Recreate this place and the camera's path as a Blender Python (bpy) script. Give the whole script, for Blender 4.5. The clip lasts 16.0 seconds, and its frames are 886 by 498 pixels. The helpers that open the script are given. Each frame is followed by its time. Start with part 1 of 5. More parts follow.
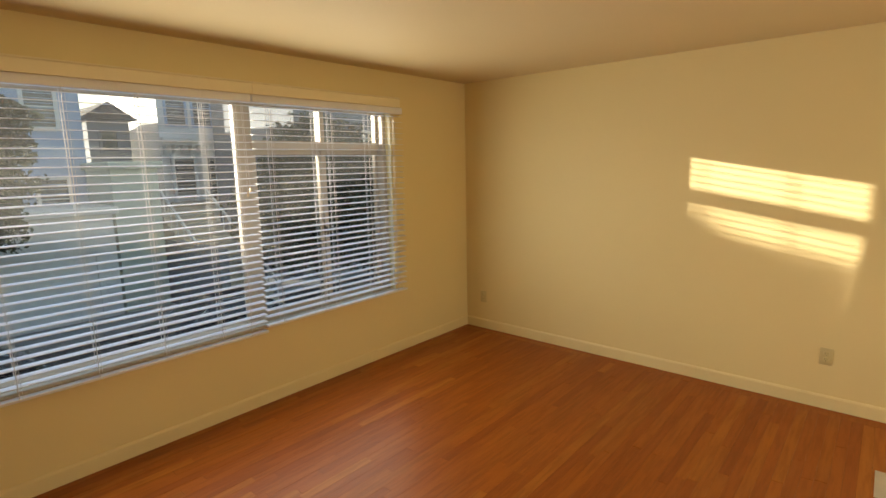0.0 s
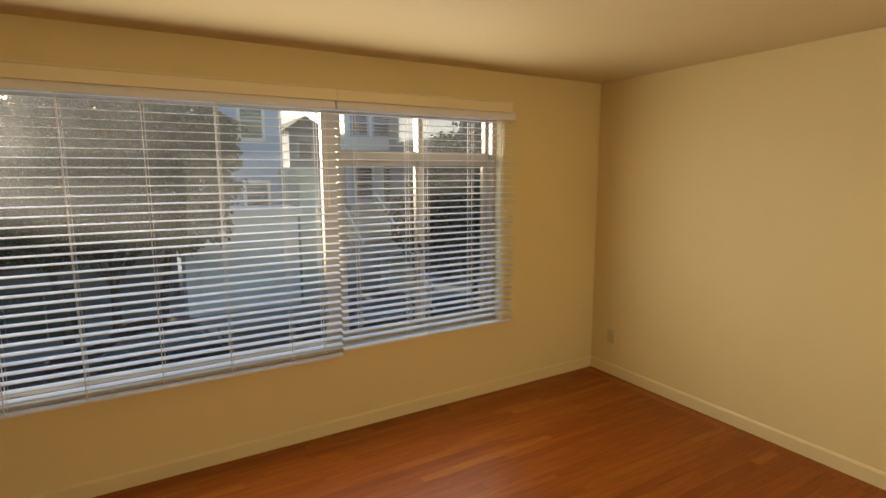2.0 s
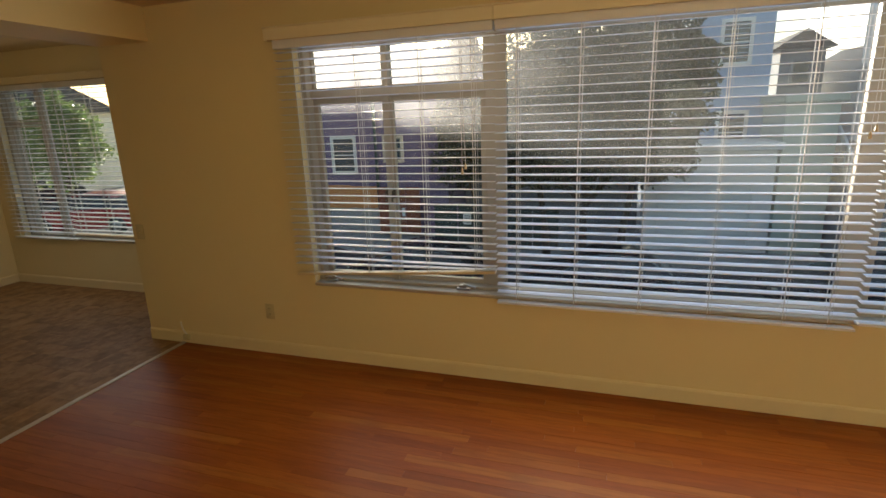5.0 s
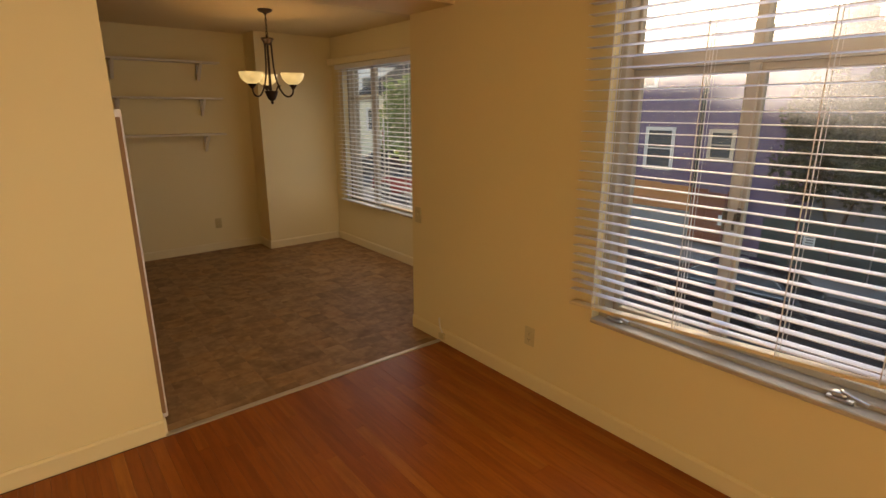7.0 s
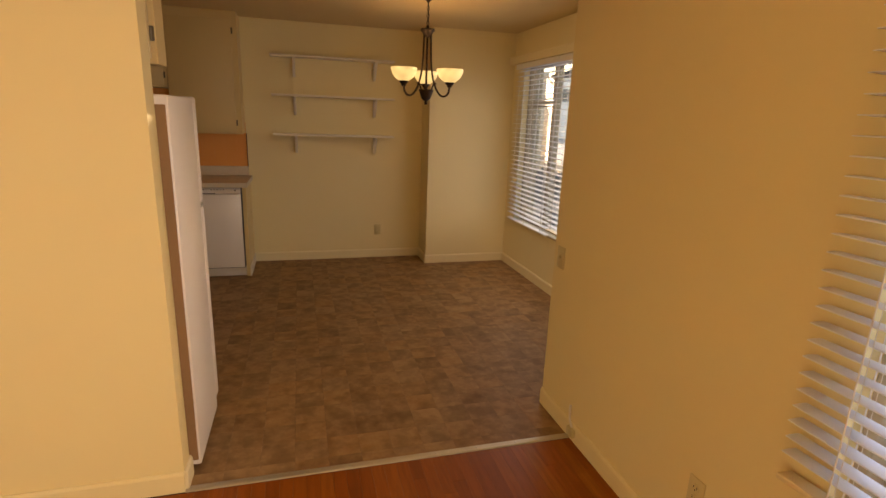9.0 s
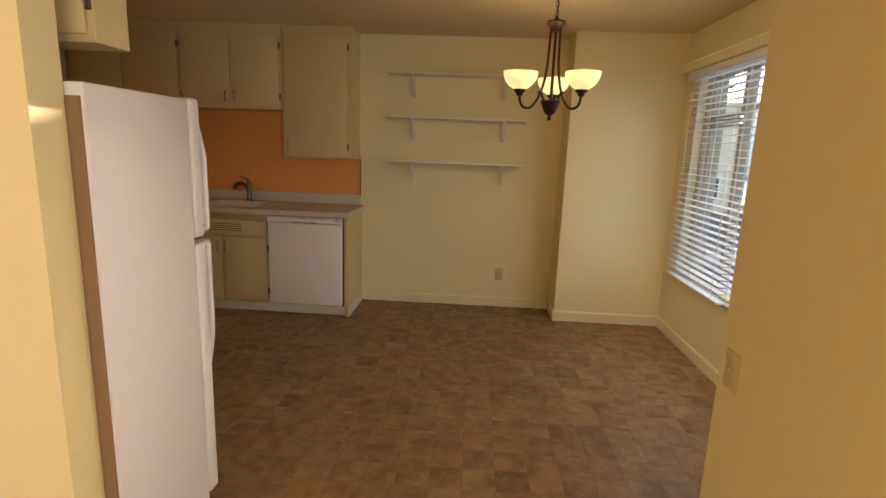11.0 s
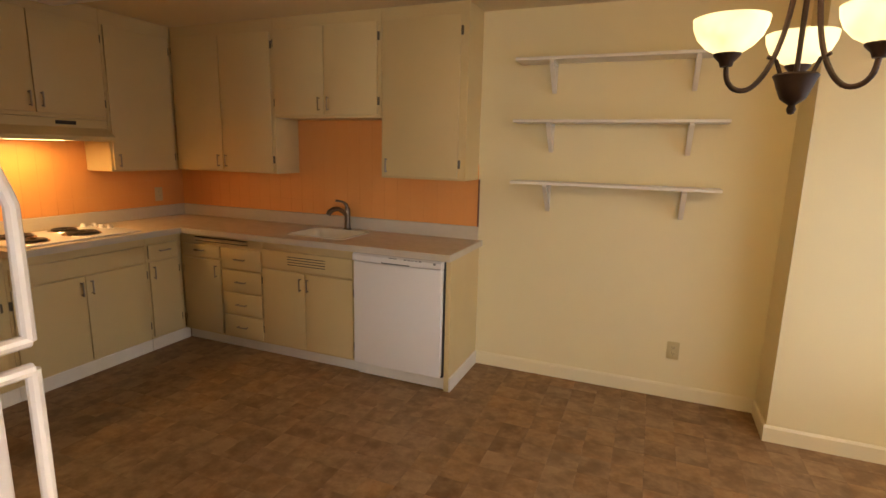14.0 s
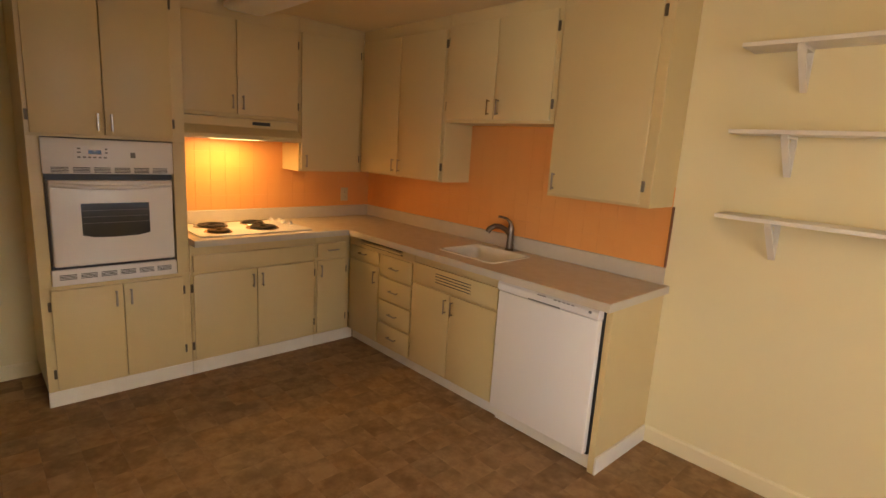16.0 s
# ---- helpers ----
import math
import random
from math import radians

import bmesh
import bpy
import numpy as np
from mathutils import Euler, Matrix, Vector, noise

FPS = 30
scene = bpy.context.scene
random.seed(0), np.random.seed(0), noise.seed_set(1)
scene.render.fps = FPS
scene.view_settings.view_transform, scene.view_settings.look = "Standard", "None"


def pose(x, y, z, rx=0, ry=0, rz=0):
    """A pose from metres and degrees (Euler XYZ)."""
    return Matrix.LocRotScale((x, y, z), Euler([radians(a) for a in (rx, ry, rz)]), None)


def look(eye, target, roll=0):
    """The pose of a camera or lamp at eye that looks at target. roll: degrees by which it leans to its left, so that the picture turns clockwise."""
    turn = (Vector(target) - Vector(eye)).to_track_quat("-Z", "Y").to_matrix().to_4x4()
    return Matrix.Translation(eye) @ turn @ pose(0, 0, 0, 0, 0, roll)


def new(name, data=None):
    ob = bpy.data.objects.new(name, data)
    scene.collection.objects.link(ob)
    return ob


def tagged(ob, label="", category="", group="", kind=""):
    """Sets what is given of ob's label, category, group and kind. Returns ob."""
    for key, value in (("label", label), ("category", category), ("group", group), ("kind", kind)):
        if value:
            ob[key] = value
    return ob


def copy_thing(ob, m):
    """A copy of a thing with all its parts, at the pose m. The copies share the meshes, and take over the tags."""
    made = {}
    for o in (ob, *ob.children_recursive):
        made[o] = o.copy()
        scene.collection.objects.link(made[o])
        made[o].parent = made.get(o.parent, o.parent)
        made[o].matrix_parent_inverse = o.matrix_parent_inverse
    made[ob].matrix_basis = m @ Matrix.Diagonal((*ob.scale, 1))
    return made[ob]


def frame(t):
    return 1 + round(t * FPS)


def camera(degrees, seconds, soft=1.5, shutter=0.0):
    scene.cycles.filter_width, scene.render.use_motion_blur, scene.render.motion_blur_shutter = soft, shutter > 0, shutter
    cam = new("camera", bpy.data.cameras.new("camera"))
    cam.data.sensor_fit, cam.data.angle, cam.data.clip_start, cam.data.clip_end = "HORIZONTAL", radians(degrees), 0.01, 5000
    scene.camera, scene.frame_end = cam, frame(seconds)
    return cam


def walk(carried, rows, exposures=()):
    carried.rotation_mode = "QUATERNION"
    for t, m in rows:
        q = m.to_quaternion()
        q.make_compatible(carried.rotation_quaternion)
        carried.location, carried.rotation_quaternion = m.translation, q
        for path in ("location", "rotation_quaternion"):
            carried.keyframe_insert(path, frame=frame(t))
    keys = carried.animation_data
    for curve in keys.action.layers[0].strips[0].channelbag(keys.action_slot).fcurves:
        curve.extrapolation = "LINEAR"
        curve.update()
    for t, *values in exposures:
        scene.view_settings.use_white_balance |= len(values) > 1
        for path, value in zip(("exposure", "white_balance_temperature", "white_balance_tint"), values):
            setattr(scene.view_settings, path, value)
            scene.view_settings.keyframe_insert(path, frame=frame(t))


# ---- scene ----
cam = camera(81.6, 16.0)
PATH = [
    (0, (0.513, 0.463, 1.679), (-0.784, 1.95, 1.349), -1.2),
    (0.5, (0.537, 0.697, 1.689), (-0.952, 1.995, 1.377), -0.7),
    (1, (0.5, 0.883, 1.675), (-1.057, 2.083, 1.306), -0.8),
    (1.5, (0.423, 1.083, 1.696), (-1.197, 2.203, 1.352), 1.4),
    (2, (0.407, 1.206, 1.703), (-1.304, 2.202, 1.415), -0.3),
    (2.5, (0.394, 1.291, 1.681), (-1.454, 1.994, 1.383), -0.7),
    (3, (0.394, 1.316, 1.667), (-1.529, 1.734, 1.31), -0.7),
    (3.5, (0.382, 1.317, 1.7), (-1.576, 1.413, 1.306), -1.2),
    (3.7, (0.368, 1.294, 1.705), (-1.591, 1.258, 1.303), -1.3),
    (5.8, (-0.072, 0.881, 1.632), (-1.736, -0.113, 1.14), -1.3),
    (6, (-0.173, 0.838, 1.641), (-1.76, -0.281, 1.162), -0.7),
    (6.5, (-0.36, 0.73, 1.623), (-1.731, -0.628, 1.1), 0.0),
    (7, (-0.59, 0.575, 1.612), (-1.805, -0.925, 1.09), 0.1),
    (7.5, (-0.802, 0.437, 1.617), (-1.888, -1.16, 1.098), 1.2),
    (8, (-1.038, 0.317, 1.594), (-1.918, -1.406, 1.087), 0.9),
    (8.5, (-1.277, 0.188, 1.594), (-1.956, -1.628, 1.102), 1.4),
    (9, (-1.437, -0.036, 1.57), (-1.965, -1.9, 1.074), 2.1),
    (11.3, (-1.996, -1.064, 1.487), (-1.848, -3.021, 1.1), 1.6),
    (11.5, (-2.011, -1.157, 1.487), (-1.844, -3.107, 1.074), 1.1),
    (12, (-2.083, -1.375, 1.478), (-1.829, -3.316, 1.071), 0.9),
    (12.5, (-2.151, -1.613, 1.512), (-1.62, -3.51, 1.161), 1.8),
    (13, (-2.111, -1.871, 1.506), (-1.489, -3.739, 1.158), 2.5),
    (13.5, (-2.044, -2.099, 1.533), (-1.43, -3.97, 1.185), 1.7),
    (14, (-2.049, -2.267, 1.531), (-1.314, -4.089, 1.158), 1.4),
    (14.5, (-2.11, -2.489, 1.554), (-1.089, -4.163, 1.158), 2.8),
    (15, (-2.118, -2.636, 1.553), (-0.959, -4.198, 1.089), 3.2),
    (15.5, (-2.087, -2.816, 1.556), (-0.79, -4.265, 1.091), 2.5),
    (16, (-2.068, -2.944, 1.584), (-0.647, -4.295, 1.193), 3.6),
]
EXPOSURES = [(0, 1.48, 7000, 12), (1, 1.35, 7200, 14), (2.5, 1.35, 7100, 13), (3.7, 1.28, 7000, 12), (5.8, 1.45, 6500, 13), (6.5, 1.75, 7200, 20), (9, 2.42, 8100, 26), (11.3, 2.82, 6200, 17), (12, 2.82, 6000, 17), (12.7, 3.15, 6300, 18), (14.5, 3.5, 6300, 19), (16, 3.75, 6500, 18)]
walk(cam, [(t, look(eye, target, roll)) for t, eye, target, roll in PATH], EXPOSURES)

# ---- light ----
SUN_DIR = Vector((-0.888, -0.43, 0.160))
world = bpy.data.worlds.new("sky")
scene.world = world
world.use_nodes = True
wn = world.node_tree
sky = wn.nodes.new("ShaderNodeTexSky")
sky.sky_type = "NISHITA"
sky.sun_disc = False
sky.sun_elevation = radians(9.2)
sky.sun_rotation = math.atan2(SUN_DIR.x, SUN_DIR.y)
sky.dust_density = 1.5
wn.links.new(sky.outputs[0], wn.nodes["Background"].inputs[0])
wn.nodes["Background"].inputs[1].default_value = 0.12
sun_data = bpy.data.lights.new("sun", "SUN")
sun_data.energy, sun_data.angle, sun_data.color = 5.0, radians(0.5), (1.0, 0.92, 0.78)
sun = new("sun", sun_data)
sun.matrix_world = look(SUN_DIR * 40, (0, 0, 0))


def window_light(name, x, y0, y1, z0, z1, watts, color, down, aside):
    """The sky's light in a window opening, falling down into the room; the east one is added fill."""
    li = bpy.data.lights.new(name, "AREA")
    li.shape, li.size, li.size_y, li.energy, li.color = "RECTANGLE", z1 - z0, y1 - y0, watts, color
    ob = new(name, li)
    ob.matrix_world = pose(x, (y0 + y1) / 2, (z0 + z1) / 2, 0, 0, aside) @ pose(0, 0, 0, 0, down - 90, 0)


window_light("living_window_light", -2.61, 0.45, 3.5, 0.62, 2.1, 13.5, (1.0, 0.94, 0.72), 2, 0)
window_light("living_casement_light", -2.61, -0.82, 0.4, 0.62, 2.1, 2.0, (1.0, 0.92, 0.72), 2, 0)
# Added fill lamp from the east, lifting the window wall's brightness.
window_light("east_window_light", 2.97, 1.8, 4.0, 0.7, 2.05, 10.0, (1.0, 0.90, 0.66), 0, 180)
window_light("living_blind_light", -2.772, 0.46, 3.5, 0.62, 2.1, 5.6, (0.34, 0.6, 1.0), 0, 0)
window_light("casement_blind_light", -2.772, -0.82, 0.34, 0.62, 2.1, 1.3, (0.4, 0.62, 1.0), 0, 0)
for z0 in (0.58, 1.08, 1.58):
    window_light("kitchen_window_light", -3.39, -5.05, -3.1, z0, z0 + 0.5, 0.36, (1.0, 0.93, 0.84), 58, 0)
window_light("kitchen_blind_light", -3.70, -5.05, -3.0, 0.58, 2.08, 0.9, (0.62, 0.80, 1.0), 0, 0)


# ---- materials ----
def nodes_of(name):
    m = bpy.data.materials.new(name)
    m.use_nodes = True
    nt = m.node_tree
    return m, nt, nt.nodes["Principled BSDF"]


def mixed(nt, fac, a, b, mode="MIX"):
    n = nt.nodes.new("ShaderNodeMix")
    n.data_type, n.blend_type = "RGBA", mode
    for sock, v in ((n.inputs[0], fac), (n.inputs[6], a), (n.inputs[7], b)):
        if isinstance(v, (int, float)):
            sock.default_value = v
        elif isinstance(v, tuple):
            sock.default_value = (*v, 1.0) if len(v) == 3 else v
        else:
            nt.links.new(v, sock)
    return n.outputs[2]


def mathed(nt, op, a, b=0.0):
    n = nt.nodes.new("ShaderNodeMath")
    n.operation = op
    for sock, v in zip(n.inputs, (a, b)):
        if isinstance(v, (int, float)):
            sock.default_value = v
        else:
            nt.links.new(v, sock)
    return n.outputs[0]


def place_of(nt, scale=(1, 1, 1), offset=None):
    """World position, scaled by axis; offset: a value added to all axes."""
    g = nt.nodes.new("ShaderNodeNewGeometry")
    m = nt.nodes.new("ShaderNodeMapping")
    m.inputs["Scale"].default_value = scale
    nt.links.new(g.outputs["Position"], m.inputs["Vector"])
    out = m.outputs[0]
    if offset is not None:
        v = nt.nodes.new("ShaderNodeVectorMath")
        v.operation = "ADD"
        nt.links.new(out, v.inputs[0])
        nt.links.new(offset, v.inputs[1])
        out = v.outputs[0]
    return out


def noisy(nt, vec, scale, detail=3.0, rough=0.55):
    n = nt.nodes.new("ShaderNodeTexNoise")
    n.inputs["Scale"].default_value, n.inputs["Detail"].default_value, n.inputs["Roughness"].default_value = scale, detail, rough
    nt.links.new(vec, n.inputs["Vector"])
    return n.outputs["Fac"]


def ramp(nt, fac, lo, hi):
    n = nt.nodes.new("ShaderNodeMapRange")
    n.inputs[1].default_value, n.inputs[2].default_value = lo, hi
    nt.links.new(fac, n.inputs[0])
    return n.outputs[0]


def bumped(nt, bsdf, height, strength, dist=0.002):
    b = nt.nodes.new("ShaderNodeBump")
    b.inputs["Strength"].default_value, b.inputs["Distance"].default_value = strength, dist
    nt.links.new(height, b.inputs["Height"])
    nt.links.new(b.outputs[0], bsdf.inputs["Normal"])


def surface(name, color, rough=0.5, metal=0.0, second=None, big=1.5, fine=60.0, bump=0.1, amount=0.5, spec=0.5, rough_var=0.1, stretch=(1, 1, 1)):
    """A surface whose colour drifts towards second at two scales, with fine relief and uneven gloss."""
    m, nt, b = nodes_of(name)
    vec = place_of(nt, stretch)
    second = second or tuple(c * 0.86 for c in color)
    n1 = ramp(nt, noisy(nt, vec, big, 4), 0.35, 0.7)
    n2 = noisy(nt, vec, fine, 3)
    c1 = mixed(nt, mathed(nt, "MULTIPLY", n1, amount), color, second)
    c2 = mixed(nt, mathed(nt, "MULTIPLY", n2, 0.12), c1, tuple(c * 0.7 for c in color))
    nt.links.new(c2, b.inputs["Base Color"])
    nt.links.new(mathed(nt, "ADD", mathed(nt, "MULTIPLY", n1, rough_var), rough), b.inputs["Roughness"])
    b.inputs["Metallic"].default_value = metal
    b.inputs["Specular IOR Level"].default_value = spec
    if bump:
        bumped(nt, b, n2, bump)
    return m


def pieces(name, shades, rough, grain, grain_scale, bump=0.15, vein=None, coat=0.0, mottle=0.35):
    """For planks and tiles: each piece takes its own shade; grain stretches as grain_scale says."""
    m, nt, b = nodes_of(name)
    info = nt.nodes.new("ShaderNodeObjectInfo")
    geo = nt.nodes.new("ShaderNodeNewGeometry")
    rnd = mathed(nt, "FRACT", mathed(nt, "ADD", info.outputs["Random"], geo.outputs["Random Per Island"]))
    cr = nt.nodes.new("ShaderNodeValToRGB")
    cr.color_ramp.interpolation = "LINEAR"
    els = cr.color_ramp.elements
    while len(els) < len(shades):
        els.new(0.5)
    for i, (e, c) in enumerate(zip(els, shades)):
        e.position, e.color = i / (len(shades) - 1), (*c, 1)
    nt.links.new(rnd, cr.inputs[0])
    off = mathed(nt, "MULTIPLY", rnd, 37.0)
    vec = place_of(nt, grain_scale, off)
    g1 = noisy(nt, vec, grain if vein is None else grain * 1.7, 6, 0.68)
    g2 = noisy(nt, vec, grain * (0.18 if vein is None else 0.9), 5)
    c = mixed(nt, ramp(nt, g1, 0.35, 0.75), cr.outputs[0], vein or (0.6, 0.6, 0.6), "MULTIPLY" if vein is None else "MIX")
    c = mixed(nt, 0.45 if vein is None else 0.6, cr.outputs[0], c)
    c = mixed(nt, mathed(nt, "MULTIPLY", ramp(nt, g2, 0.42, 0.62), mottle), c, tuple(x * 0.55 for x in shades[0]))
    nt.links.new(c, b.inputs["Base Color"])
    nt.links.new(mathed(nt, "ADD", mathed(nt, "MULTIPLY", g2, 0.15), rough), b.inputs["Roughness"])
    b.inputs["Coat Weight"].default_value = coat
    b.inputs["Specular IOR Level"].default_value = 0.3
    b.inputs["Coat Roughness"].default_value = 0.18
    bumped(nt, b, g1, bump, 0.001)
    return m


def glassy(name, rough=0.0, tint=(1, 1, 1)):
    m, nt, b = nodes_of(name)
    b.inputs["Base Color"].default_value = (*tint, 1)
    b.inputs["Transmission Weight"].default_value = 1.0
    b.inputs["Roughness"].default_value, b.inputs["IOR"].default_value = rough, 1.45
    return m


def pane_glass(name):
    """Thin window pane: clear with a slight mirror."""
    m, nt, b = nodes_of(name)
    nt.nodes.remove(b)
    tr, gl, mx, fr = (nt.nodes.new(x) for x in ("ShaderNodeBsdfTransparent", "ShaderNodeBsdfGlossy", "ShaderNodeMixShader", "ShaderNodeLayerWeight"))
    gl.inputs["Roughness"].default_value = 0.02
    tr.inputs[0].default_value = (0.93, 0.96, 0.96, 1)
    fr.inputs[0].default_value = 0.5
    gloss = mathed(nt, "ADD", mathed(nt, "MULTIPLY", mathed(nt, "POWER", fr.outputs["Facing"], 5.0), 0.7), 0.02)
    nt.links.new(gloss, mx.inputs[0])
    nt.links.new(tr.outputs[0], mx.inputs[1])
    nt.links.new(gl.outputs[0], mx.inputs[2])
    dust = nt.nodes.new("ShaderNodeBsdfTranslucent")
    dust.inputs[0].default_value = (0.9, 0.9, 0.88, 1)
    vec = place_of(nt)
    f1 = mathed(nt, "MULTIPLY", ramp(nt, noisy(nt, vec, 1.1, 4), 0.35, 0.75), 0.01)
    f2 = mathed(nt, "MULTIPLY", ramp(nt, noisy(nt, vec, 70, 2), 0.55, 0.8), 0.02)
    mx2 = nt.nodes.new("ShaderNodeMixShader")
    nt.links.new(mathed(nt, "ADD", mathed(nt, "ADD", f1, f2), 0.006), mx2.inputs[0])
    nt.links.new(mx.outputs[0], mx2.inputs[1])
    nt.links.new(dust.outputs[0], mx2.inputs[2])
    film = nt.nodes.new("ShaderNodeBsdfRefraction")
    film.inputs["Roughness"].default_value, film.inputs["IOR"].default_value = 0.9, 1.4
    mx3 = nt.nodes.new("ShaderNodeMixShader")
    nt.links.new(mathed(nt, "ADD", mathed(nt, "MULTIPLY", ramp(nt, noisy(nt, vec, 2.3, 5), 0.3, 0.75), 0.016), 0.008), mx3.inputs[0])
    nt.links.new(mx2.outputs[0], mx3.inputs[1])
    nt.links.new(film.outputs[0], mx3.inputs[2])
    nt.links.new(mx3.outputs[0], nt.nodes["Material Output"].inputs[0])
    return m


def glowing(name, color, strength, base=(0.9, 0.85, 0.7)):
    m, nt, b = nodes_of(name)
    b.inputs["Base Color"].default_value = (*base, 1)
    b.inputs["Emission Color"].default_value = (*color, 1)
    vec = place_of(nt)
    nt.links.new(mathed(nt, "ADD", mathed(nt, "MULTIPLY", ramp(nt, noisy(nt, vec, 16.0, 4), 0.3, 0.7), strength * 0.5), strength * 0.72), b.inputs["Emission Strength"])
    b.inputs["Roughness"].default_value = 0.35
    return m


def leafy(name, color, second):
    m, nt, b = nodes_of(name)
    geo = nt.nodes.new("ShaderNodeNewGeometry")
    c = mixed(nt, geo.outputs["Random Per Island"], color, second)
    nt.links.new(c, b.inputs["Base Color"])
    b.inputs["Roughness"].default_value = 0.4
    tl = nt.nodes.new("ShaderNodeBsdfTranslucent")
    nt.links.new(c, tl.inputs[0])
    mx = nt.nodes.new("ShaderNodeMixShader")
    mx.inputs[0].default_value = 0.35
    nt.links.new(b.outputs[0], mx.inputs[1])
    nt.links.new(tl.outputs[0], mx.inputs[2])
    nt.links.new(mx.outputs[0], nt.nodes["Material Output"].inputs[0])
    return m


M_WALL = surface("cream_wall_paint", (0.79, 0.655, 0.345), 0.55, second=(0.75, 0.615, 0.315), big=0.8, fine=220, bump=0.06, amount=0.5, spec=0.3)
M_KWALL = surface("pale_kitchen_paint", (0.81, 0.705, 0.43), 0.5, second=(0.77, 0.665, 0.39), big=0.8, fine=220, bump=0.06, amount=0.5, spec=0.3)
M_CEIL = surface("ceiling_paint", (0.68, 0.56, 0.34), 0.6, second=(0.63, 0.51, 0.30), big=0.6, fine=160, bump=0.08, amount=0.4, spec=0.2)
M_TRIM = surface("cream_trim_paint", (0.82, 0.72, 0.48), 0.35, second=(0.76, 0.66, 0.42), big=3, fine=90, bump=0.05)
M_SKIRT = surface("cream_baseboard_paint", (0.80, 0.675, 0.375), 0.38, second=(0.74, 0.61, 0.32), big=3, fine=90, bump=0.05)
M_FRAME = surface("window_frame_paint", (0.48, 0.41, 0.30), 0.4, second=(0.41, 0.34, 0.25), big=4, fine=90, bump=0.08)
M_SLAT = surface("white_slat", (0.79, 0.79, 0.80), 0.4, second=(0.74, 0.74, 0.73), big=6, fine=120, bump=0.03)
M_RAIL = surface("cream_bottom_rail", (0.72, 0.58, 0.34), 0.4, big=5, fine=90, bump=0.05)
M_CORD = surface("white_cord", (0.78, 0.75, 0.68), 0.7, fine=500, bump=0.1)
M_PANE = pane_glass("window_glass")
M_STEEL = surface("brushed_steel", (0.55, 0.54, 0.52), 0.28, 1.0, fine=300, bump=0.04, stretch=(1, 1, 8))
M_CHROME = surface("chrome_pull", (0.36, 0.31, 0.25), 0.26, 1.0, fine=200, bump=0.02)
M_BRIGHT = surface("bright_chrome", (0.62, 0.60, 0.57), 0.18, 1.0, fine=200, bump=0.02)
M_HINGE = surface("dark_hinge", (0.16, 0.13, 0.09), 0.35, 0.9, fine=200, bump=0.05)
M_IRON = surface("oil_rubbed_bronze", (0.035, 0.024, 0.018), 0.38, 0.7, second=(0.09, 0.05, 0.03), big=12, fine=150, bump=0.1)
M_CAB = surface("cream_cabinet_paint", (0.66, 0.51, 0.25), 0.36, second=(0.60, 0.45, 0.21), big=1.6, fine=120, bump=0.05, amount=0.35)
M_TOE = surface("white_toe_paint", (0.80, 0.75, 0.66), 0.4, second=(0.66, 0.6, 0.5), big=5, fine=80, bump=0.05)
M_ENAMEL = surface("white_enamel", (0.82, 0.78, 0.74), 0.22, second=(0.79, 0.74, 0.69), big=2, fine=260, bump=0.05, amount=0.4, rough_var=0.05)
M_FRIDGE = surface("pebbled_white_enamel", (0.80, 0.76, 0.73), 0.36, second=(0.77, 0.72, 0.68), big=1.3, fine=420, bump=0.12, amount=0.5)
M_CREAMP = surface("yellowed_plastic", (0.70, 0.58, 0.36), 0.4, big=6, fine=160, bump=0.05)
M_OUTLET = surface("ivory_plastic", (0.62, 0.52, 0.27), 0.35, big=10, fine=200, bump=0.02)
M_DARK = surface("black_plastic", (0.02, 0.02, 0.022), 0.4, fine=200, bump=0.03)
M_GREY = surface("grey_slot", (0.18, 0.17, 0.16), 0.5, fine=100, bump=0.03)
M_COUNTER = surface("beige_laminate", (0.61, 0.50, 0.38), 0.36, second=(0.55, 0.44, 0.32), big=18, fine=500, bump=0.04, amount=0.7)
M_SPLASH = surface("pale_laminate_upstand", (0.60, 0.53, 0.42), 0.4, second=(0.54, 0.46, 0.36), big=14, fine=500, bump=0.04)
M_ORANGE = surface("orange_tile_paint", (0.80, 0.36, 0.10), 0.36, second=(0.75, 0.31, 0.08), big=2, fine=90, bump=0.05, amount=0.5)
M_TILEEND = surface("brown_tile_edge", (0.20, 0.07, 0.025), 0.45, second=(0.12, 0.04, 0.02), big=6, fine=90, bump=0.1)
M_OVENGLASS = surface("smoked_glass", (0.03, 0.03, 0.03), 0.08, big=3, fine=40, bump=0.0)
M_COIL = surface("black_coil", (0.018, 0.017, 0.016), 0.35, 0.3, fine=200, bump=0.1)
M_SINK = surface("cream_sink_enamel", (0.80, 0.74, 0.60), 0.15, big=3, fine=90, bump=0.0)
M_OAK = pieces("oak_strip", [(0.25, 0.056, 0.004), (0.31, 0.076, 0.006), (0.35, 0.094, 0.009), (0.28, 0.066, 0.005), (0.40, 0.128, 0.015)], 0.34, 26.0, (9, 0.8, 9), coat=0.05)
M_SUB = surface("dark_joint", (0.05, 0.02, 0.01), 0.8, fine=60, bump=0.1)
M_TILE = pieces("stone_look_vinyl", [(0.19, 0.096, 0.036), (0.26, 0.145, 0.062), (0.30, 0.155, 0.054), (0.24, 0.14, 0.066), (0.33, 0.195, 0.088)], 0.46, 9.0, (1, 1, 1), bump=0.2, vein=(0.46, 0.30, 0.145), mottle=0.5)
M_BRONZE = surface("dark_brushed_bronze", (0.20, 0.155, 0.115), 0.3, 1.0, fine=200, bump=0.04)
